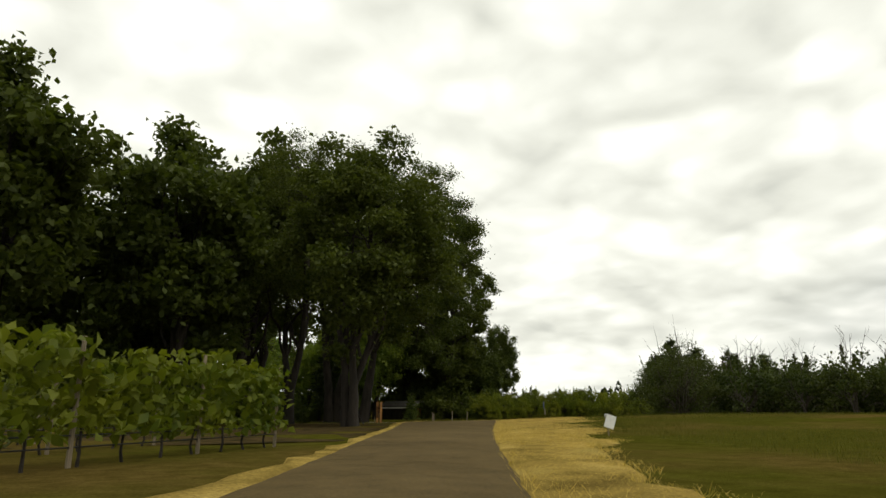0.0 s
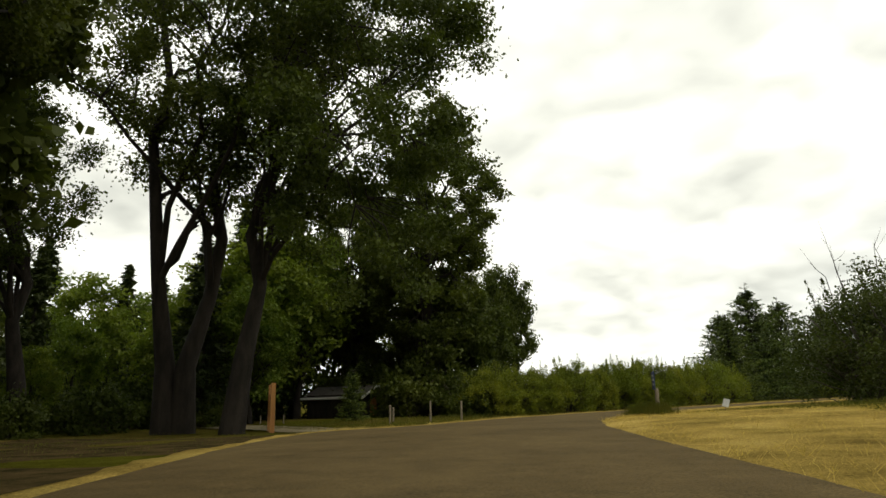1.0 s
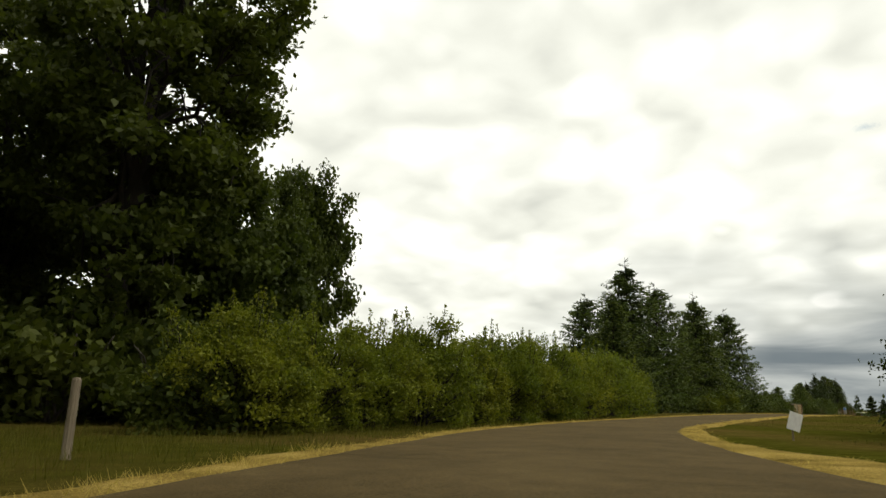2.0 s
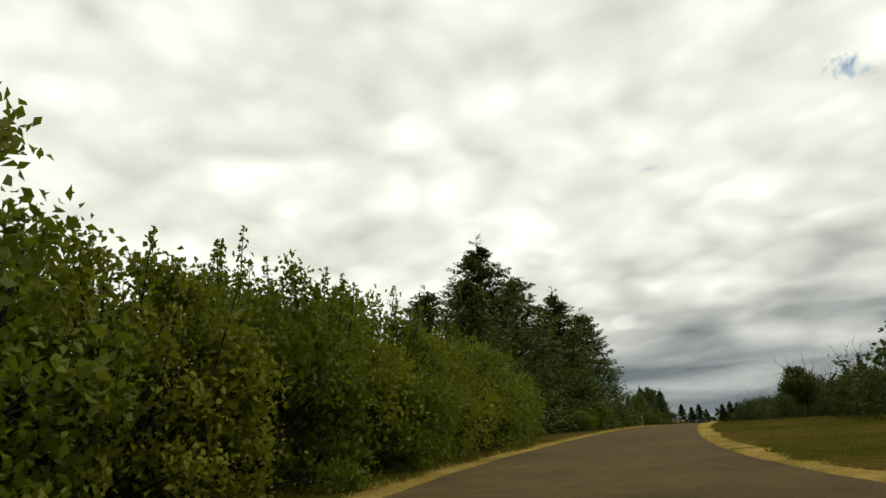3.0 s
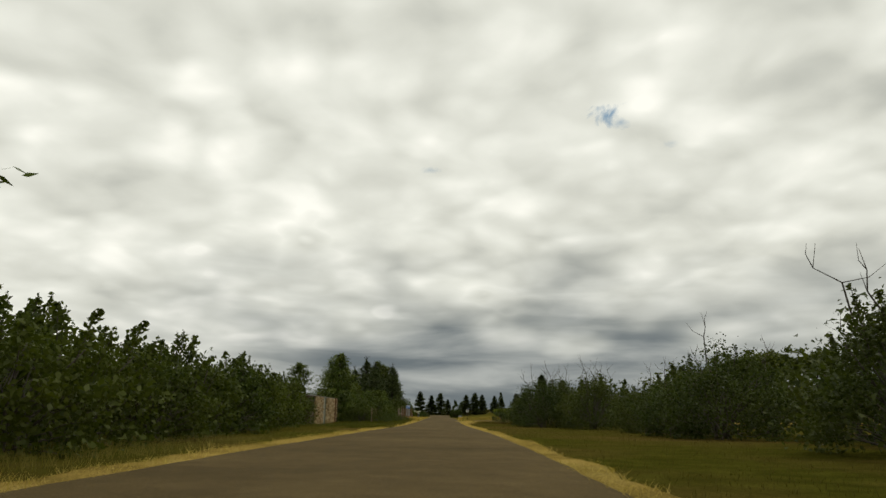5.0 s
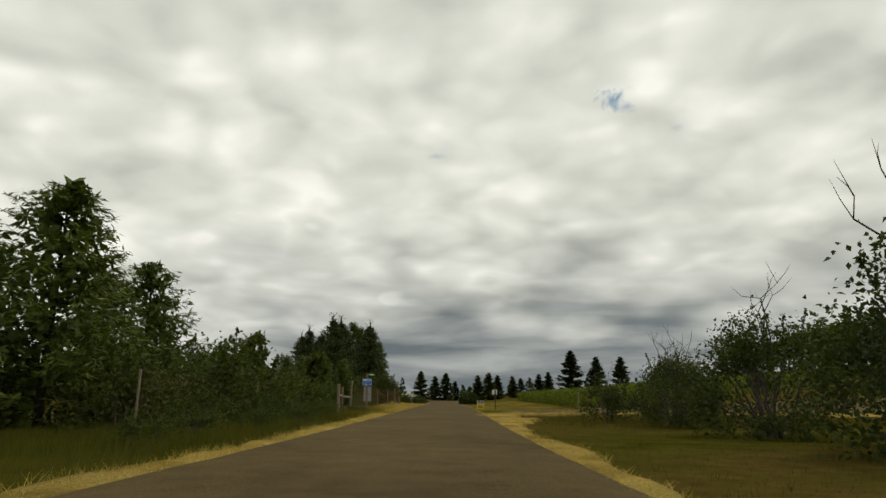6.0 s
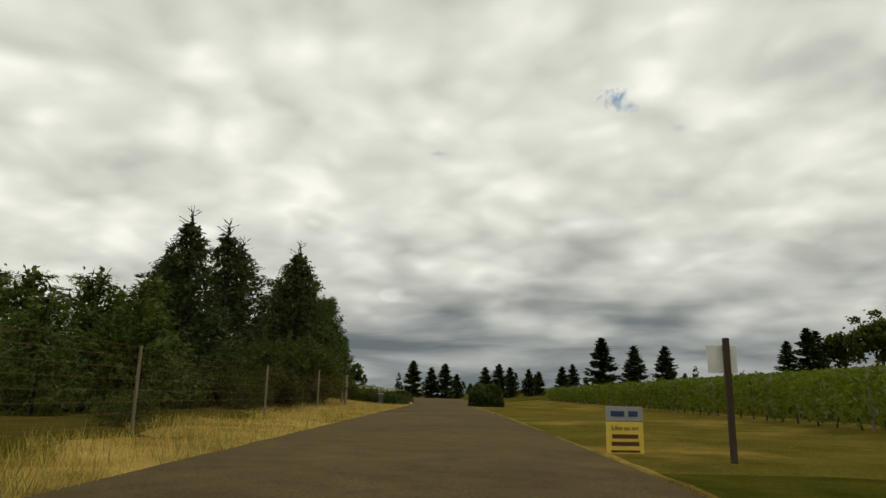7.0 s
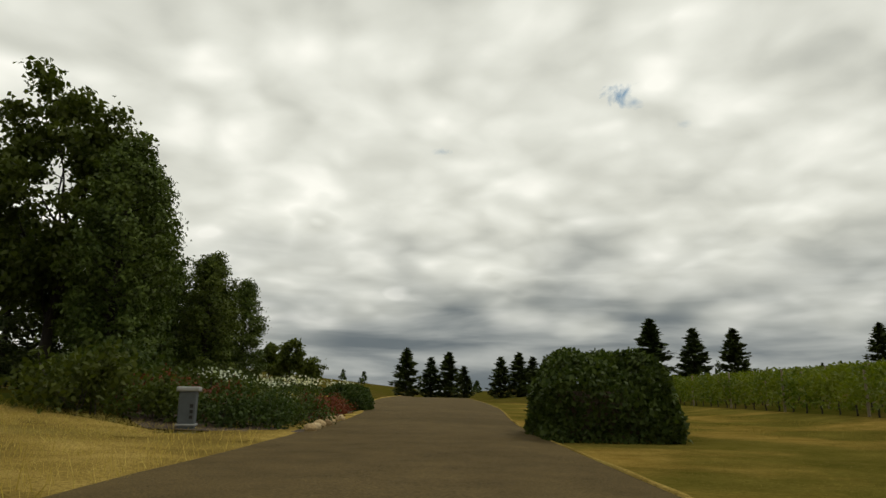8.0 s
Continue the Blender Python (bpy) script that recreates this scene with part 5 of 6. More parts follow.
# ---- vineyards ----
def vine_row(name, line, seed, mat_density, label, tall=1.15, low=0.42, leaf=0.15, post_gap=4.5, near=True, wires=False, group="vineyard rows"):
    """A trellised row of vines along a line (x, y) -> (x, y): leafy curtain, vine trunks and posts."""
    rng = np.random.default_rng(seed)
    (x0, y0), (x1, y1) = line
    far = math.hypot(x1 - x0, y1 - y0)
    root = thing(name, Matrix.Identity(4), label, "vine row", group)
    n = int(far * mat_density)
    s = rng.random(n)
    bulge = 0.75 + 0.9 * np.sin(s * far * 2.1 + seed) * np.sin(s * far * 0.9 + 2 * seed) + 0.5 * np.sin(s * far * 5.3)
    x, y = x0 + (x1 - x0) * s, y0 + (y1 - y0) * s
    side = rng.normal(size=n) * 0.17
    nx, ny = -(y1 - y0) / far, (x1 - x0) / far
    z = np.array([ground(a, b) for a, b in zip(x, y)]) + low + (tall - low) * rng.random(n) ** 0.8 * (0.86 + 0.16 * bulge)
    c = np.c_[x + nx * side, y + ny * side, z]
    piece("canopy", leaves("canopy", c, leaf, M_VINE, rng), root)
    if near:
        verts, faces = [], []
        for k in range(int(far / 0.9)):
            u = (k + 0.5) * 0.9 / far
            px, py = x0 + (x1 - x0) * u, y0 + (y1 - y0) * u
            g = ground(px, py)
            tube(verts, faces, [(px, py, g - 0.05), (px + rng.normal() * 0.03, py + rng.normal() * 0.03, g + low * 0.5), (px + rng.normal() * 0.04, py, g + low + 0.15)], [0.028, 0.022, 0.018], 5)
        tagged(piece("vine_wood", mesh_of("vine_wood", verts, faces, M_BARK), root), "gnarled brown vine stems", kind="stuff")
        post = None
        for k in range(int(far / post_gap) + 1):
            u = min(k * post_gap / far, 1)
            px, py = x0 + (x1 - x0) * u, y0 + (y1 - y0) * u
            if post is None:
                post = piece("post", mesh_of("post", *post_shape(0.035, tall + 0.12), M_POST), root)
            else:
                post = piece("post", post.data, root)
            post.matrix_basis = pose(px, py, ground(px, py) - 0.05)
    if wires:
        verts, faces = [], []
        for h in (0.25, low + 0.1):
            tube(verts, faces, [(x0 + (x1 - x0) * u, y0 + (y1 - y0) * u, ground(x0 + (x1 - x0) * u, y0 + (y1 - y0) * u) + h) for u in np.linspace(0, 1, 9)], [0.012] * 9, 5)
        piece("drip_line", mesh_of("drip_line", verts, faces, M_BLACK), root)
    return root


def post_shape(radius, height):
    verts, faces = [], []
    tube(verts, faces, [(0, 0, 0), (0, 0, height * 0.5), (0, 0, height)], [radius, radius * 0.95, radius * 0.85], 8)
    return verts, faces


VINES = "green trellised grape vines in a long row on the slope"
for k in range(46):
    x = 8.6 + 1.35 * k
    density = 190 if k < 1 else 90 if k < 3 else 34 if k < 7 else 15
    start, end = (109.0, 176.0) if k < 12 else (109.5, 205.0)
    vine_row("vine_row", [(x, start), (x + 8 * (0.5 if k < 12 else 0.9), end)], 100 + k, density, VINES, 1.2, 0.14, 0.14 if k < 7 else 0.24, near=k < 3)
for k, (x, y) in enumerate(((38.6, -71.5), (37.0, -73.6), (35.4, -75.7))):
    vine_row("vine_row", [(x, y), (x + 11.5, y - 12.2)], 160 + k, 260 if k == 0 else 90, "leafy bright green grape vines on a wire trellis", 1.62, 0.3, 0.2, 3.0, True, True, "roadside vines")

# ---- signs, walls and small things ----
def lettering(name, text, size, mat, parent, at, label=""):
    """Raised writing in the built-in font; lies in the xz plane, facing -y."""
    curve = bpy.data.curves.new(name, "FONT")
    curve.body, curve.size, curve.align_x, curve.align_y, curve.extrude = text, size, "CENTER", "CENTER", 0.002
    ob = bpy.data.objects.new(name, curve)
    scene.collection.objects.link(ob)
    me = bpy.data.meshes.new_from_object(ob.evaluated_get(bpy.context.evaluated_depsgraph_get()))
    bpy.data.objects.remove(ob)
    me.materials.clear()
    me.materials.append(mat)
    return piece(name, me, parent, label, pose(*at, 90, 0, 0))


def bars(parent, mat, rows):
    """Plain bars in place of writing that cannot be given: rows of x, z, width, height, y."""
    for x, z, w, h, y in rows:
        part("bar", box_bm(w, 0.004, h, (x, y, z - h / 2)), mat, parent)


def wooden_post(x, y, height, radius, label, name="fence_post"):
    root = thing(name, pose(x, y, ground(x, y)), label, "post")
    part("pole", pole_bm(radius, radius * 0.92, height + 0.1, (0, 0, -0.1)), M_POST, root)
    return root


# Guide sign at the junction: blue board, street name blade and two plates seen from behind.
guide = thing("guide_sign", pose(-3.1, 97.0, ground(-3.1, 97.0), 0, 0, 4), "wooden post with a blue guide board and green street blade", "sign")
part("post", box_bm(0.075, 0.075, 1.82, (0, 0, -0.1), 0.006), M_POST, guide)
board = part("blue_board", box_bm(0.40, 0.012, 0.30, (0, -0.046, 1.20), 0.004), M_BLUE, guide, "blue board with white border and lettering")
for w, h, x, z in ((0.39, 0.008, 0, 1.205), (0.39, 0.008, 0, 1.487), (0.008, 0.28, -0.191, 1.21), (0.008, 0.28, 0.191, 1.21)):
    part("border", box_bm(w, 0.003, h, (x, -0.0545, z)), M_WHITE, board)
bars(board, M_WHITE, [(-0.07, 1.435, 0.2, 0.05, -0.054), (0.11, 1.435, 0.09, 0.05, -0.054)])
lettering("lettering", "VINEYARD", 0.062, M_WHITE, board, (0, -0.054, 1.345))
lettering("lettering", "3/4 MILE", 0.055, M_WHITE, board, (-0.05, -0.054, 1.257))
part("arrow", box_bm(0.075, 0.003, 0.014, (0.13, -0.0545, 1.25)), M_WHITE, board)
part("arrow", box_bm(0.03, 0.003, 0.03, (0.098, -0.0545, 1.25), turn=Matrix.Rotation(radians(45), 4, "Y")), M_WHITE, board)
blade = part("street_blade", box_bm(0.31, 0.008, 0.075, (0.19, -0.005, 1.63), 0.003, Matrix.Rotation(radians(18), 4, "Z")), M_GREEN_SIGN, guide, "small green street name blade")
part("bar", box_bm(0.2, 0.014, 0.035, (0.19, -0.005, 1.65), turn=Matrix.Rotation(radians(18), 4, "Z")), M_WHITE, blade)
for z in (0.52, 0.845):
    part("back_plate", box_bm(0.34, 0.01, 0.31, (0.02, 0.05, z), 0.004), M_SIGN_GREY, guide, "bare grey back of a metal sign plate")

# Brown post with a pale plate at the far corner of the side lane.
stop = thing("sign_post", pose(3.3, 107.0, ground(3.3, 107.0), 0, 0, 0), "brown wooden post carrying a pale sign plate seen from behind", "sign")
part("post", box_bm(0.055, 0.055, 1.38, (0.02, 0, -0.1), 0.006), M_DARK_POST, stop)
part("plate", box_bm(0.30, 0.01, 0.28, (-0.01, 0.045, 0.93), 0.004), M_WHITE, stop, "pale plate")

# Yellow hand-painted board low in the grass.
yard = thing("yard_sign", pose(2.5, 107.9, ground(2.5, 107.9), 0, 0, 6), "yellow hand-painted board with brown writing on short stakes in the grass", "sign")
for x in (-0.17, 0.17):
    part("stake", box_bm(0.03, 0.03, 0.62, (x, 0.03, -0.05), 0.003), M_POST, yard)
face = part("yellow_board", box_bm(0.43, 0.014, 0.37, (0, 0, 0.03), 0.004), M_YELLOW, yard, "yellow board")
lettering("lettering", "Like us on", 0.075, M_INK, face, (0, -0.010, 0.335))
bars(face, M_INK, [(0, 0.245, 0.30, 0.045, -0.009), (0, 0.165, 0.32, 0.045, -0.009), (0, 0.085, 0.33, 0.022, -0.009)])
top = part("grey_board", box_bm(0.43, 0.012, 0.16, (0, 0, 0.41), 0.004), M_SIGN_GREY, yard, "pale grey-blue board above")
bars(top, M_NAVY, [(-0.08, 0.49, 0.16, 0.06, -0.008), (0.1, 0.49, 0.11, 0.06, -0.008)])

# Navy sign inside the bend, seen almost edge-on.
navy = thing("road_sign", pose(10.4, -36.4, ground(10.4, -36.4), 0, 0, -48), "round wooden post with a faded navy board facing the main road", "sign")
part("post", pole_bm(0.075, 0.07, 1.12, (0, 0, -0.1)), M_POST, navy)
panel = part("navy_board", box_bm(0.78, 0.02, 0.62, (0, -0.08, 0.98), 0.005), M_NAVY, navy, "faded navy board with pale writing")
bars(panel, M_SIGN_GREY, [(0, 1.46, 0.5, 0.06, -0.091), (0, 1.32, 0.56, 0.07, -0.091), (0, 1.16, 0.4, 0.08, -0.091)])

# Large roadside board of the winery, propped up.
SLANT = Matrix.Rotation(radians(7), 4, "X")
winery = thing("winery_board", pose(15.05, -57.45, ground(15.05, -57.45), 0, 0, 155), "tall gold and white winery board with dark red panels", "sign")
sheet = part("board", box_bm(1.55, 0.04, 2.36, (0, 0, 0.02), 0.008, SLANT), M_WHITE, winery, "white board with weathered edges")


def on_slant(sx, sz, x, z, y=-0.024, thick=0.008):
    return box_bm(sx, thick, sz, (0, 0, 0.02), 0, SLANT @ Matrix.Translation((x, y, z)))


part("gold_panel", on_slant(1.47, 1.12, 0, 1.2), M_GOLD, sheet, "gold upper panel")
part("red_panel", on_slant(1.28, 0.68, 0.02, 0.26), M_RED, sheet, "dark red lower panel")
part("red_line", on_slant(1.47, 0.045, 0, 1.15, -0.03), M_RED, sheet)
bm = bmesh.new()
bmesh.ops.create_circle(bm, cap_ends=True, segments=24, radius=1.0, matrix=Matrix.Translation((0, 0, 0.02)) @ SLANT @ Matrix.Translation((-0.42, -0.036, 1.2)) @ Matrix.Diagonal((0.17, 1, 0.48, 1)) @ Matrix.Rotation(radians(90), 4, "X"))
part("red_oval", bm, M_RED, sheet, "dark red oval emblem")
for x, z, w, h, m in ((-0.36, 2.02, 0.12, 0.2, M_INK), (-0.16, 2.0, 0.12, 0.18, M_INK), (0.02, 2.0, 0.1, 0.18, M_INK), (0.2, 1.98, 0.1, 0.18, M_INK), (0.46, 1.92, 0.14, 0.26, M_INK)):
    part("bar", on_slant(w, h, x, z - h / 2, -0.031), m, sheet)
word = lettering("lettering", "WINERY", 0.30, M_WHITE, sheet, (0.02, -0.045, 0.76))
word.matrix_basis = Matrix.Translation((0, 0, 0.02)) @ SLANT @ pose(0.02, -0.031, 0.74, 90, 0, 0)
word = lettering("lettering", "TASTING ROOM", 0.165, M_WHITE, sheet, (0.02, -0.045, 0.4))
word.matrix_basis = Matrix.Translation((0, 0, 0.02)) @ SLANT @ pose(0.02, -0.031, 0.42, 90, 0, 0)
for x, y, tilt in ((0.84, -0.95, -26), (0.84, 0.55, 26), (-0.84, 0.55, 26)):
    part("prop", box_bm(0.06, 0.06, 1.5, (x, y, -0.04), 0.006, Matrix.Rotation(radians(tilt), 4, "X")), M_BLACK, winery, "dark prop")

# Stained wooden entrance sign at the driveway.
entrance = thing("entrance_sign", pose(-3.3, -44.85, ground(-3.3, -44.85), 0, 0, -20), "orange-stained wooden entrance sign with boards between two posts", "sign")
for x in (-0.95, 0.95):
    part("post", box_bm(0.2, 0.2, 2.15, (x, 0, -0.1), 0.012), M_ORANGE_WOOD, entrance)
for z in (0.55, 0.92, 1.29):
    part("board", box_bm(1.7, 0.06, 0.34, (0, 0, z), 0.008), M_ORANGE_WOOD, entrance)
bars(entrance, M_INK, [(0, 1.45, 1.1, 0.12, -0.033), (0, 1.08, 0.8, 0.12, -0.033)])

# White marker boards tilted in the grass.
for x, y, turn, s in ((37.8, -59.9, 60, 1.0), (4.8, -22.4, 40, 1.0)):
    marker = thing("marker_board", pose(x, y, ground(x, y), 0, 0, turn), "small white board tilted on a stake in the grass", "marker")
    part("stake", box_bm(0.03, 0.03, 0.5, (0, 0.02, -0.08), 0.003), M_POST, marker)
    part("board", box_bm(0.33, 0.012, 0.42, (0, 0, 0.24), 0.004, Matrix.Rotation(radians(18), 4, "Y")), M_WHITE, marker, "white board")
hydrant = thing("marker_post", pose(9.2, 97.0, ground(9.2, 97.0)), "short post with a white cap in the dry grass", "marker")
part("pole", pole_bm(0.04, 0.04, 0.42, (0, 0, -0.05)), M_POST, hydrant)
part("cap", pole_bm(0.09, 0.07, 0.06, (0, 0, 0.36)), M_WHITE, hydrant, "white cap")


# Stone-faced wall with a door.
def stone_wall():
    x, y0, y1, h = -7.6, 69.0, 78.8, 1.74
    base = ground(x, 74)
    wall = thing("stone_wall", pose(x, y0, base), "ledge-stone faced garden wall with a slate coping and a grey door", "wall")
    rng = random.Random(5)
    door0, door1 = 4.0, 5.15
    part("core", box_bm(0.30, door0, h + 0.2, (-0.17, door0 / 2, -0.2)), M_SOIL, wall, "dark mortar core")
    part("core", box_bm(0.30, y1 - y0 - door1, h + 0.2, (-0.17, (door1 + y1 - y0) / 2, -0.2)), M_SOIL, wall, "dark mortar core")
    part("coping", box_bm(0.46, door0 + 0.06, 0.05, (-0.15, door0 / 2, h), 0.012), M_CAP, wall, "thin slate coping")
    part("coping", box_bm(0.46, y1 - y0 - door1 + 0.1, 0.05, (-0.15, (door1 + y1 - y0) / 2 + 0.03, h - 0.02), 0.012), M_CAP, wall, "thin slate coping")
    door = part("door", box_bm(0.05, door1 - door0 - 0.12, h - 0.06, (-0.03, (door0 + door1) / 2, 0.02), 0.006), M_DOOR, wall, "plain grey-green metal door")
    part("handle", box_bm(0.05, 0.025, 0.16, (0.02, door0 + 0.16, 0.78), 0.006), M_BLACK, door, "dark handle")
    part("lock", box_bm(0.03, 0.04, 0.05, (0.01, door0 + 0.16, 0.62), 0.006), M_BLACK, door)
    for y in (door0 + 0.03, door1 - 0.03):
        part("door_frame", box_bm(0.14, 0.07, h - 0.01, (-0.02, y, 0.0), 0.006), M_DOOR, wall)
    part("door_frame", box_bm(0.14, door1 - door0, 0.06, (-0.02, (door0 + door1) / 2, h - 0.01), 0.006), M_DOOR, wall)
    part("steel_post", box_bm(0.09, 0.09, h + 0.14, (0.13, y1 - y0 - 1.0, -0.1), 0.008), M_RUST, wall, "rusty steel post")
    kinds = []
    for k in range(6):
        bm = box_bm(0.10, 1, 1, (0, 0, -0.5))
        for v in bm.verts:
            v.co += Vector((rng.uniform(-0.02, 0.03), rng.uniform(-0.03, 0.03), rng.uniform(-0.08, 0.08)))
        bmesh.ops.bevel(bm, geom=list(bm.edges), offset=0.02, segments=1, affect="EDGES")
        me = bpy.data.meshes.new("stone")
        bm.to_mesh(me)
        bm.free()
        me.materials.append(M_STONE)
        kinds.append(me)
    for a, b, outer in ((1.2, door0, 0.04), (door1, y1 - y0, 0.04)):
        z = 0.0
        while z < h - 0.02:
            course = min(rng.uniform(0.07, 0.13), h - z)
            y = a + rng.uniform(-0.1, 0)
            while y < b - 0.03:
                long = rng.uniform(0.22, 0.55)
                lo, hi = max(y, a), min(y + long, b)
                if hi - lo > 0.05:
                    piece("stone", kinds[rng.randrange(6)], wall, at=pose(outer + rng.uniform(-0.025, 0.05), (lo + hi) / 2, z + course / 2) @ Matrix.Diagonal((1, hi - lo - 0.008, course - 0.01, 1)))
                y += long
            z += course
    z = 0.0
    while z < h - 0.02:
        course = min(rng.uniform(0.08, 0.13), h - z)
        piece("stone", kinds[rng.randrange(6)], wall, at=pose(-0.16, y1 - y0 + 0.03, z + course / 2, 0, 0, 90) @ Matrix.Diagonal((1, 0.33, course - 0.01, 1)))
        z += course


stone_wall()


# Braced timber fence corner, wire fence and its posts.
def timber_fence(points, rails, label):
    root = thing("timber_fence", Matrix.Identity(4), label, "fence")
    for x, y, h in points:
        part("post", pole_bm(0.06, 0.055, h + 0.2, (x, y, ground(x, y) - 0.2)), M_POST, root)
    for i, j, z in rails:
        a, b = points[i], points[j]
        verts, faces = [], []
        za, zb = ground(a[0], a[1]) + z, ground(b[0], b[1]) + z
        tube(verts, faces, [(a[0], a[1], za), ((a[0] + b[0]) / 2, (a[1] + b[1]) / 2, (za + zb) / 2 + 0.005), (b[0], b[1], zb)], [0.045, 0.042, 0.04], 9)
        piece("rail", mesh_of("rail", verts, faces, M_POST, True), root)
    return root


timber_fence([(-3.8, 93.5, 1.16), (-3.95, 95.4, 1.08), (-3.7, 96.3, 1.0)], [(0, 1, 0.72), (1, 2, 0.66)], "weathered round-post fence corner with cross rails")
timber_fence([(-3.75, 129.5, 1.38), (-3.95, 131.1, 1.38), (-4.3, 132.2, 1.1), (-4.4, 132.9, 1.05)], [(0, 1, 0.98), (2, 3, 0.8)], "weathered round-post fence brace at the end of the wire")


def wire_fence(line, gap, height, label, seed):
    """Thin posts with strands of wire between them."""
    pts = resample(line, max(2, int(sum(math.dist(a, b) for a, b in zip(line, line[1:])) / gap) + 1))
    root = thing("wire_fence", Matrix.Identity(4), label, "fence")
    rng = random.Random(seed)
    for x, y in pts:
        part("post", pole_bm(0.025, 0.024, height * rng.uniform(0.95, 1.1) + 0.1, (x, y, ground(x, y) - 0.1), 6), M_POST, root)
    verts, faces = [], []
    for k in range(8):
        tube(verts, faces, [(x, y, ground(x, y) + height * (0.1 + 0.12 * k)) for x, y in pts], [0.0022] * len(pts), 4)
    for (x0, y0), (x1, y1) in zip(pts, pts[1:]):
        n = int(math.dist((x0, y0), (x1, y1)) / 0.16)
        for k in range(n):
            x, y = x0 + (x1 - x0) * k / n, y0 + (y1 - y0) * k / n
            tube(verts, faces, [(x, y, ground(x, y) + height * 0.1), (x, y, ground(x, y) + height * 0.94)], [0.0016, 0.0016], 4)
    piece("netting", mesh_of("netting", verts, faces, M_RUST), root, "square wire netting, dull with rust")


wire_fence([(-5.0, 79.0), (-4.7, 88), (-5.6, 92.4)], 6.0, 1.2, "wire fence on thin posts in front of the scrub", 1)
wire_fence([(-3.7, 96.5), (-3.9, 108), (-3.7, 118), (-3.75, 129.5)], 6.5, 1.25, "wire fence on thin posts along the verge", 2)
for x, y, h in ((-1.2, -37.8, 0.95), (-2.4, -39.3, 0.85), (-0.6, -36.4, 0.9), (-3.5, -38.4, 0.7)):
    wooden_post(x, y, h, 0.055, "leaning weathered fence post under the trees")
for k in range(6):
    wooden_post(-12 - 1.2 * k, -40.4 - 0.2 * k, 0.5, 0.035, "short pale stake beside the driveway", "stake")

# Grey pedestal with a pale cap by the flower bed.
pedestal = thing("pedestal", pose(-3.05, 138.8, ground(-3.05, 138.8), 0, 0, 12), "grey moulded utility pedestal with a pale domed cap and ribs", "pedestal")
part("foot", box_bm(0.30, 0.30, 0.05, (0, 0, 0), 0.012), M_SIGN_GREY, pedestal)
part("column", box_bm(0.24, 0.24, 0.56, (0, 0, 0.05), 0.025), M_SLATE, pedestal)
part("collar", box_bm(0.28, 0.28, 0.03, (0, 0, 0.12), 0.01), M_SIGN_GREY, pedestal)
bm = box_bm(0.32, 0.32, 0.07, (0, 0, 0.61), 0.025)
part("cap", bm, M_SIGN_GREY, pedestal, "pale domed cap")
for z in (0.22, 0.30, 0.38):
    part("rib", box_bm(0.05, 0.01, 0.05, (0.07, -0.125, z), 0.004), M_BLACK, pedestal)


# Clipped hedge block at the right of the drive.
def clipped_hedge(x0, x1, y0, y1, tall, seed, label):
    rng = np.random.default_rng(seed)
    mx, my = (x0 + x1) / 2, (y0 + y1) / 2
    root = thing("clipped_hedge", pose(mx, my, ground(mx, my)), label, "hedge")
    hx, hy = (x1 - x0) / 2, (y1 - y0) / 2
    n = int(3800 * (hx * hy + (hx + hy) * tall))
    p = rng.uniform(-1, 1, (n, 3))
    k = rng.integers(0, 3, n)
    p[np.arange(n), k] = np.where(k == 2, 1, np.sign(p[np.arange(n), k]))
    c = np.c_[p[:, 0] * hx, p[:, 1] * hy, (p[:, 2] + 1) / 2 * tall]
    wave = np.array([noise.noise(Vector(q) * 1.6 + Vector((seed, 0, 0))) for q in c.tolist()])
    c *= (1 + 0.2 * wave)[:, None]
    c += rng.normal(size=(n, 3)) * 0.035
    c[:, 2] *= 1 - 0.22 * (np.maximum(np.abs(p[:, 0]), np.abs(p[:, 1])) ** 6)
    c[:, :2] *= (1 - 0.14 * np.maximum(p[:, 2], 0) ** 3 - 0.1 * np.minimum(np.abs(p[:, 0]), np.abs(p[:, 1])) ** 4)[:, None]
    c[:, 2] = np.maximum(c[:, 2], 0.02)
    # Solid soil-brown block added behind the leaves, for twigs and inner shade.
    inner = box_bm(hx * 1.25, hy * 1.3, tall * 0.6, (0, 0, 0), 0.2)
    part("twig_core", inner, M_SOIL, root, "plain dark block added for the twigs and shade inside")
    piece("foliage", leaves("foliage", c, 0.088, M_BOX, rng, 0.3), root)


clipped_hedge(2.12, 3.85, 137.7, 140.3, 1.2, 7, "dense dark green rounded hedge block beside the drive")
clipped_hedge(-3.4, -1.9, 150.8, 153.2, 0.8, 8, "low dark rounded shrub beside the drive")


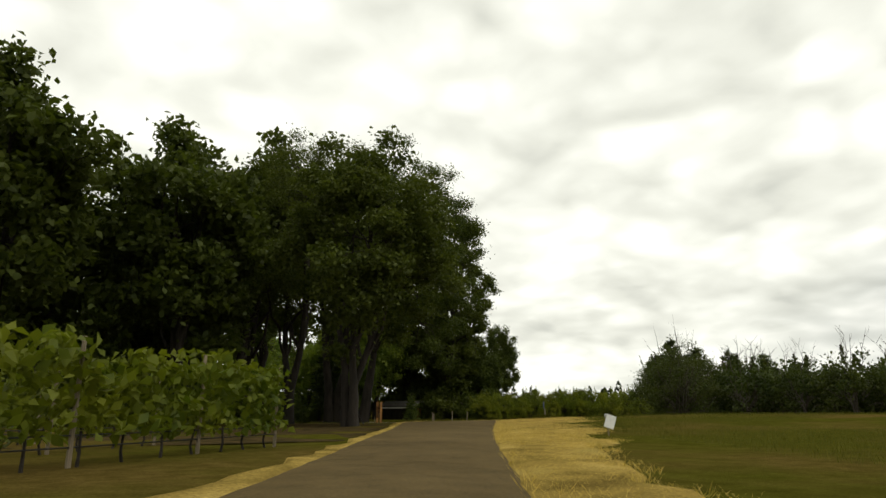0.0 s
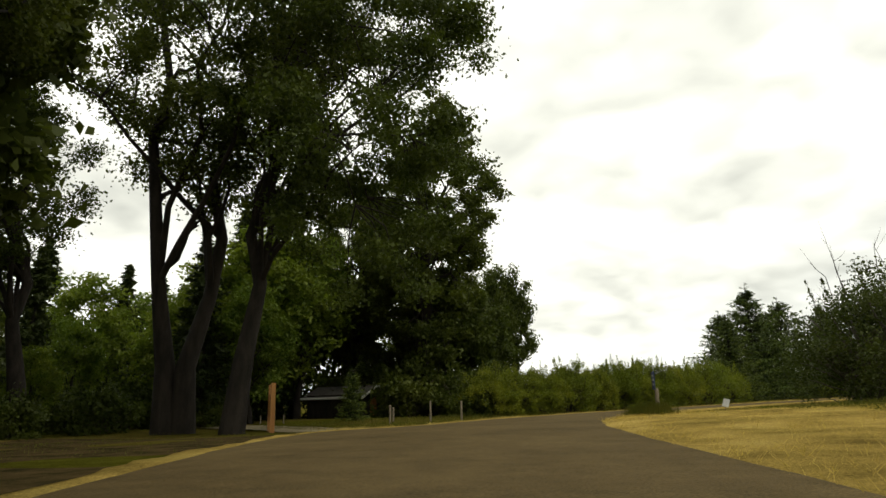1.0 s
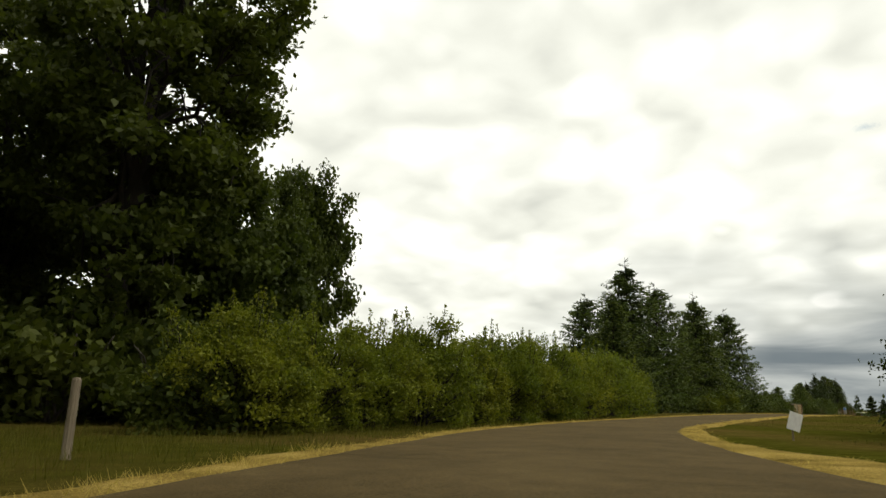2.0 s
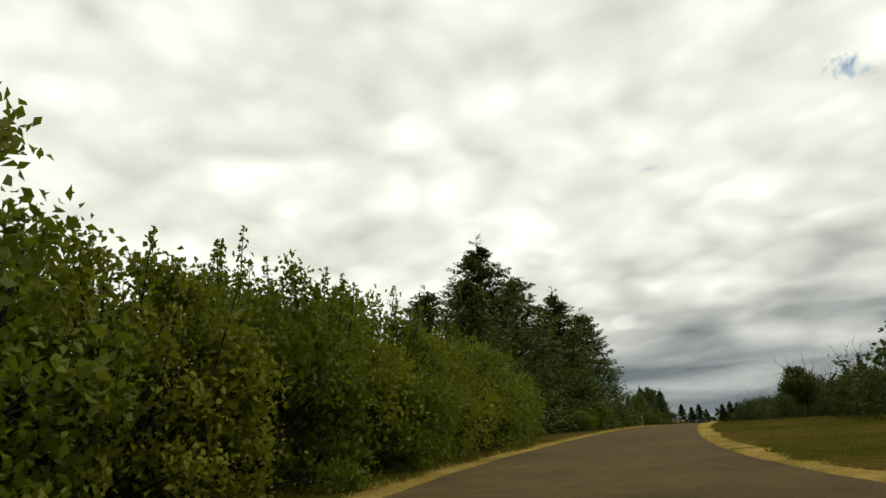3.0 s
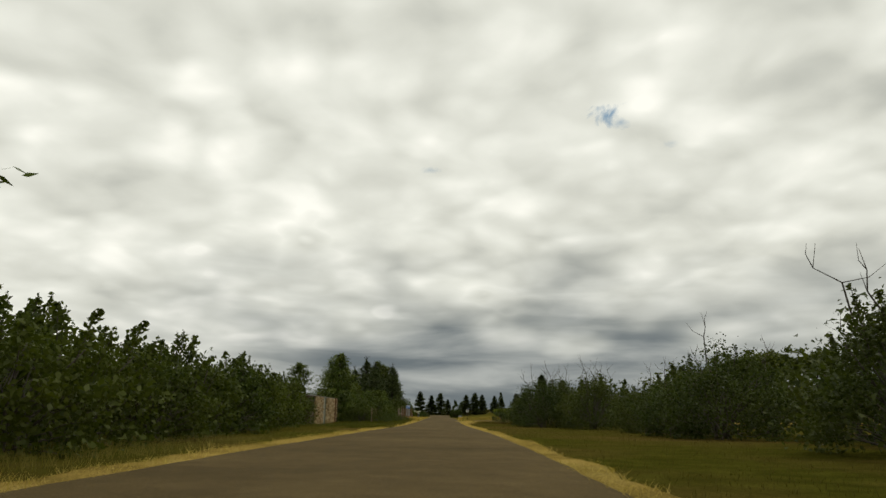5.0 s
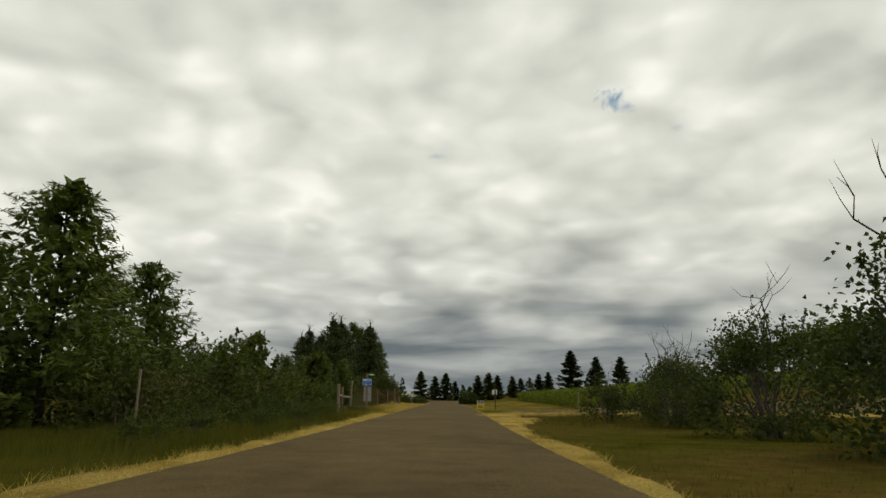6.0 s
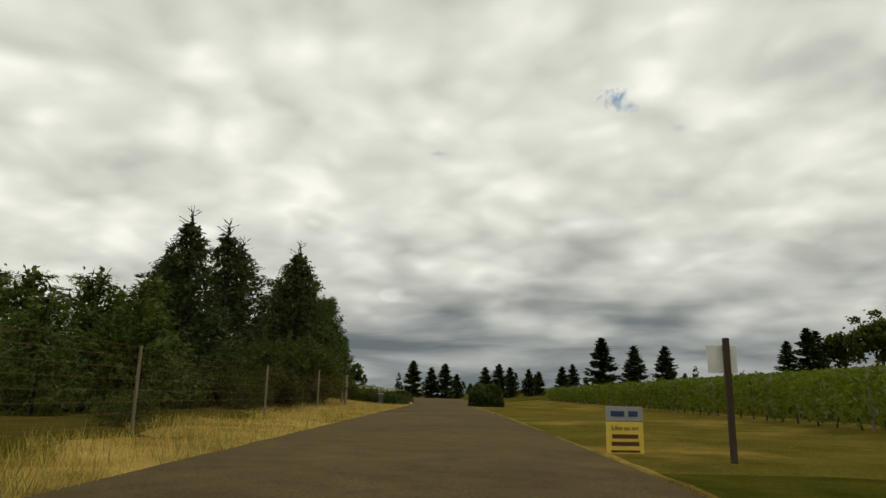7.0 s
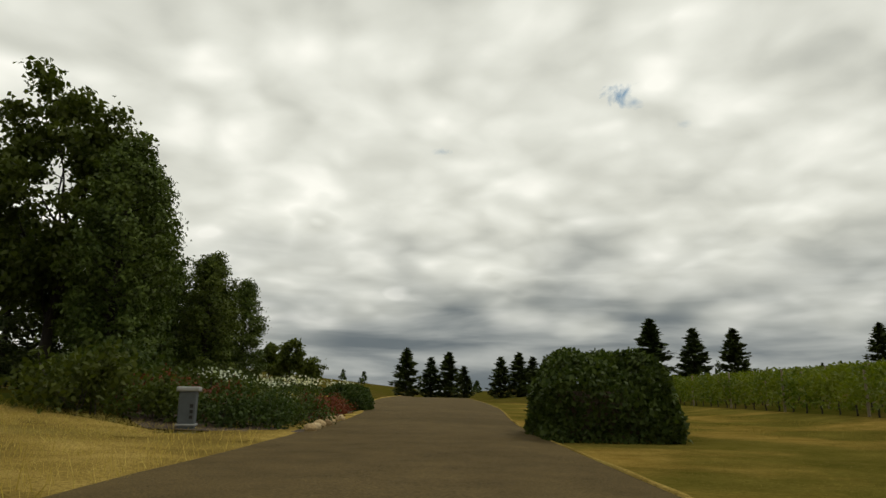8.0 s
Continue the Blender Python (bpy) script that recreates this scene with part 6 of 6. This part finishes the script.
# Flower bed west of the drive.
def flower_bed():
    left = [(-3.4, 138.4), (-5.2, 141), (-6.2, 146), (-6.5, 152), (-5.4, 158)]
    right = [(-1.2, 138.9), (-1.55, 142), (-1.7, 147), (-2.7, 153), (-3.4, 158)]
    ribbon("flower_bed_soil", left, right, 40, 6, M_SOIL, 0.07, "dark soil of the planted bed", "soil", 0.02, 0.1, 5)
    kinds = [bush("bed_shrub", 70, 0.55, 0.5, 0.06, 1800, M_SHRUB, "low green shrub in the flower bed", "shrub", 5, 0, 4), bush("bed_shrub", 71, 0.5, 0.45, 0.055, 1500, M_FLOWER_RED, "dark red-leaved shrub in the flower bed", "shrub", 5, 0, 3),
             bush("bed_shrub", 72, 0.62, 0.55, 0.06, 2000, M_BOX, "dark green mounded shrub in the flower bed", "shrub", 5, 0, 0)]
    flower = bush("flower_clump", 73, 0.55, 0.42, 0.055, 900, M_SHRUB, "clump of white flowers over green leaves", "flowers", 5, 0, 0)
    rng = np.random.default_rng(74)
    c = rng.normal(size=(170, 3)) * [0.24, 0.24, 0.07] + [0, 0, 0.6]
    tagged(piece("bloom", leaves("bloom", c, 0.06, M_FLOWER, rng, 1.5, 0.9), flower), "white bloom", kind="stuff")
    gold = bush("flower_clump", 75, 0.42, 0.4, 0.055, 800, M_SHRUB, "clump of yellow flowers over green leaves", "flowers", 5, 0, 0)
    tagged(piece("bloom", leaves("bloom", c * [1, 1, 0.75], 0.05, M_FLOWER_YELLOW, rng, 1.5, 0.9), gold), "yellow bloom", kind="stuff")
    spots = [(-3.9, 139.9, 0, 1.0), (-2.9, 139.9, 2, 0.9), (-2.2, 139.8, 2, 0.8), (-1.9, 141.2, 2, 0.75), (-3.4, 141.3, 1, 1.0), (-2.6, 141.8, 0, 0.9), (-4.6, 141.5, 1, 1.1), (-4.2, 143.0, 0, 1.2), (-3.1, 143.2, 2, 1.0), (-2.1, 143.0, 1, 0.8),
             (-2.2, 145.0, 1, 0.8), (-3.0, 145.4, 0, 1.0), (-4.6, 145.0, 2, 1.2), (-2.4, 147.2, 1, 0.8), (-3.6, 147.6, 0, 1.1), (-2.9, 149.4, 2, 0.8), (-4.4, 149, 0, 1.1), (-3.8, 152.8, 1, 0.8), (-4.8, 154, 2, 1.2), (-5.4, 140.2, 0, 1.5), (-6.0, 142.2, 2, 1.6), (-5.6, 144.5, 0, 1.3)]
    used = set()
    for k, (x, y, i, s) in enumerate(spots):
        if i not in used:
            used.add(i)
            set_down(kinds[i], x, y, 40 * k, s * 1.35)
        else:
            again(kinds[i], x, y, 40 * k, s * 1.35)
    for k, (x, y, s, f) in enumerate(((-4.5, 144.2, 1.15, flower), (-4.0, 146.5, 1.1, flower), (-4.1, 151.0, 1.2, flower), (-3.5, 156.0, 1.2, flower), (-3.2, 144.4, 0.9, gold), (-2.9, 146.6, 0.9, gold), (-2.7, 142.6, 0.7, flower))):
        if f not in used:
            used.add(f)
            set_down(f, x, y, 50 * k, s * 1.15)
        else:
            again(f, x, y, 50 * k, s * 1.15)
    rng2 = random.Random(3)
    for k in range(9):
        u = k / 15
        x, y = -1.3 - 0.5 * u + rng2.uniform(-0.05, 0.05), 139.2 + 8.5 * u
        bm = bmesh.new()
        bmesh.ops.create_icosphere(bm, subdivisions=2, radius=0.105)
        for v in bm.verts:
            v.co *= 1 + 0.35 * noise.noise(v.co * 6 + Vector((k, 0, 0)))
            v.co.z *= 0.7
        rock = thing("edging_stone", pose(x, y, ground(x, y) + 0.12, 0, 0, 40 * k), "pale rounded edging stone of the flower bed", "stone", "bed edging")
        part("rock", bm, M_STONE, rock)


flower_bed()


# Shed behind the trees and vehicles parked there.
def shed():
    x, y = -18.6, -32.6
    root = thing("shed", pose(x, y, ground(x, y), 0, 0, 25), "low dark wooden shed with a pale-edged sloping roof under the trees", "shed")
    for dx, dy, sx, sy in ((0, -1.6, 4.6, 0.1), (0, 1.6, 4.6, 0.1), (-2.25, 0, 0.1, 3.1), (2.25, 0, 0.1, 3.1)):
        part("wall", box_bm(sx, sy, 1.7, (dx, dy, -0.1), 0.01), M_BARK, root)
    for s in (-1, 1):
        part("roof", box_bm(5.4, 2.3, 0.07, (0, s * 0.98, 1.72), 0.01, Matrix.Rotation(radians(-24 * s), 4, "X")), M_ROOF, root)
        part("fascia", box_bm(5.4, 0.04, 0.16, (0, s * 2.03, 1.28), 0.006), M_WHITE, root, "pale fascia board")
        part("fascia", box_bm(0.04, 2.3, 0.15, (2.72, s * 0.98, 1.70), 0.006, Matrix.Rotation(radians(-24 * s), 4, "X")), M_WHITE, root, "pale fascia board")
    part("door", box_bm(0.06, 0.8, 1.4, (2.3, 0, 0), 0.01), M_ORANGE_WOOD, root)


shed()


def car(x, y, turn):
    root = thing("car", pose(x, y, ground(x, y), 0, 0, turn), "white parked car under the trees", "car")
    bm = bmesh.new()
    side = [(-1.4, 0.22), (-1.42, 0.55), (-1.0, 0.62), (-0.65, 0.95), (0.55, 0.97), (0.95, 0.64), (1.38, 0.55), (1.42, 0.22)]
    rows = [[bm.verts.new((px, s * (0.58 if z > 0.7 else 0.64), z)) for px, z in side] for s in (-1, 1)]
    for k in range(len(side) - 1):
        bm.faces.new((rows[0][k], rows[0][k + 1], rows[1][k + 1], rows[1][k]))
    bm.faces.new((rows[0][0], rows[1][0], rows[1][-1], rows[0][-1]))
    bm.faces.new(rows[0][::-1])
    bm.faces.new(rows[1])
    bmesh.ops.bevel(bm, geom=list(bm.edges), offset=0.05, segments=2, affect="EDGES")
    part("body", bm, M_WHITE, root)
    for s in (-1, 1):
        part("side_window", box_bm(1.05, 0.02, 0.24, (-0.05, s * 0.6, 0.67), 0.01), M_GLASS, root)
        for px in (-0.88, 0.9):
            bm = bmesh.new()
            bmesh.ops.create_cone(bm, cap_ends=True, segments=20, radius1=0.22, radius2=0.22, depth=0.16, matrix=pose(px, s * 0.58, 0.22, 90, 0, 0))
            bmesh.ops.bevel(bm, geom=list(bm.edges), offset=0.02, segments=1, affect="EDGES")
            part("wheel", bm, M_TYRE, root)


car(-27, -57, 20)
car(-30, -46, 10)
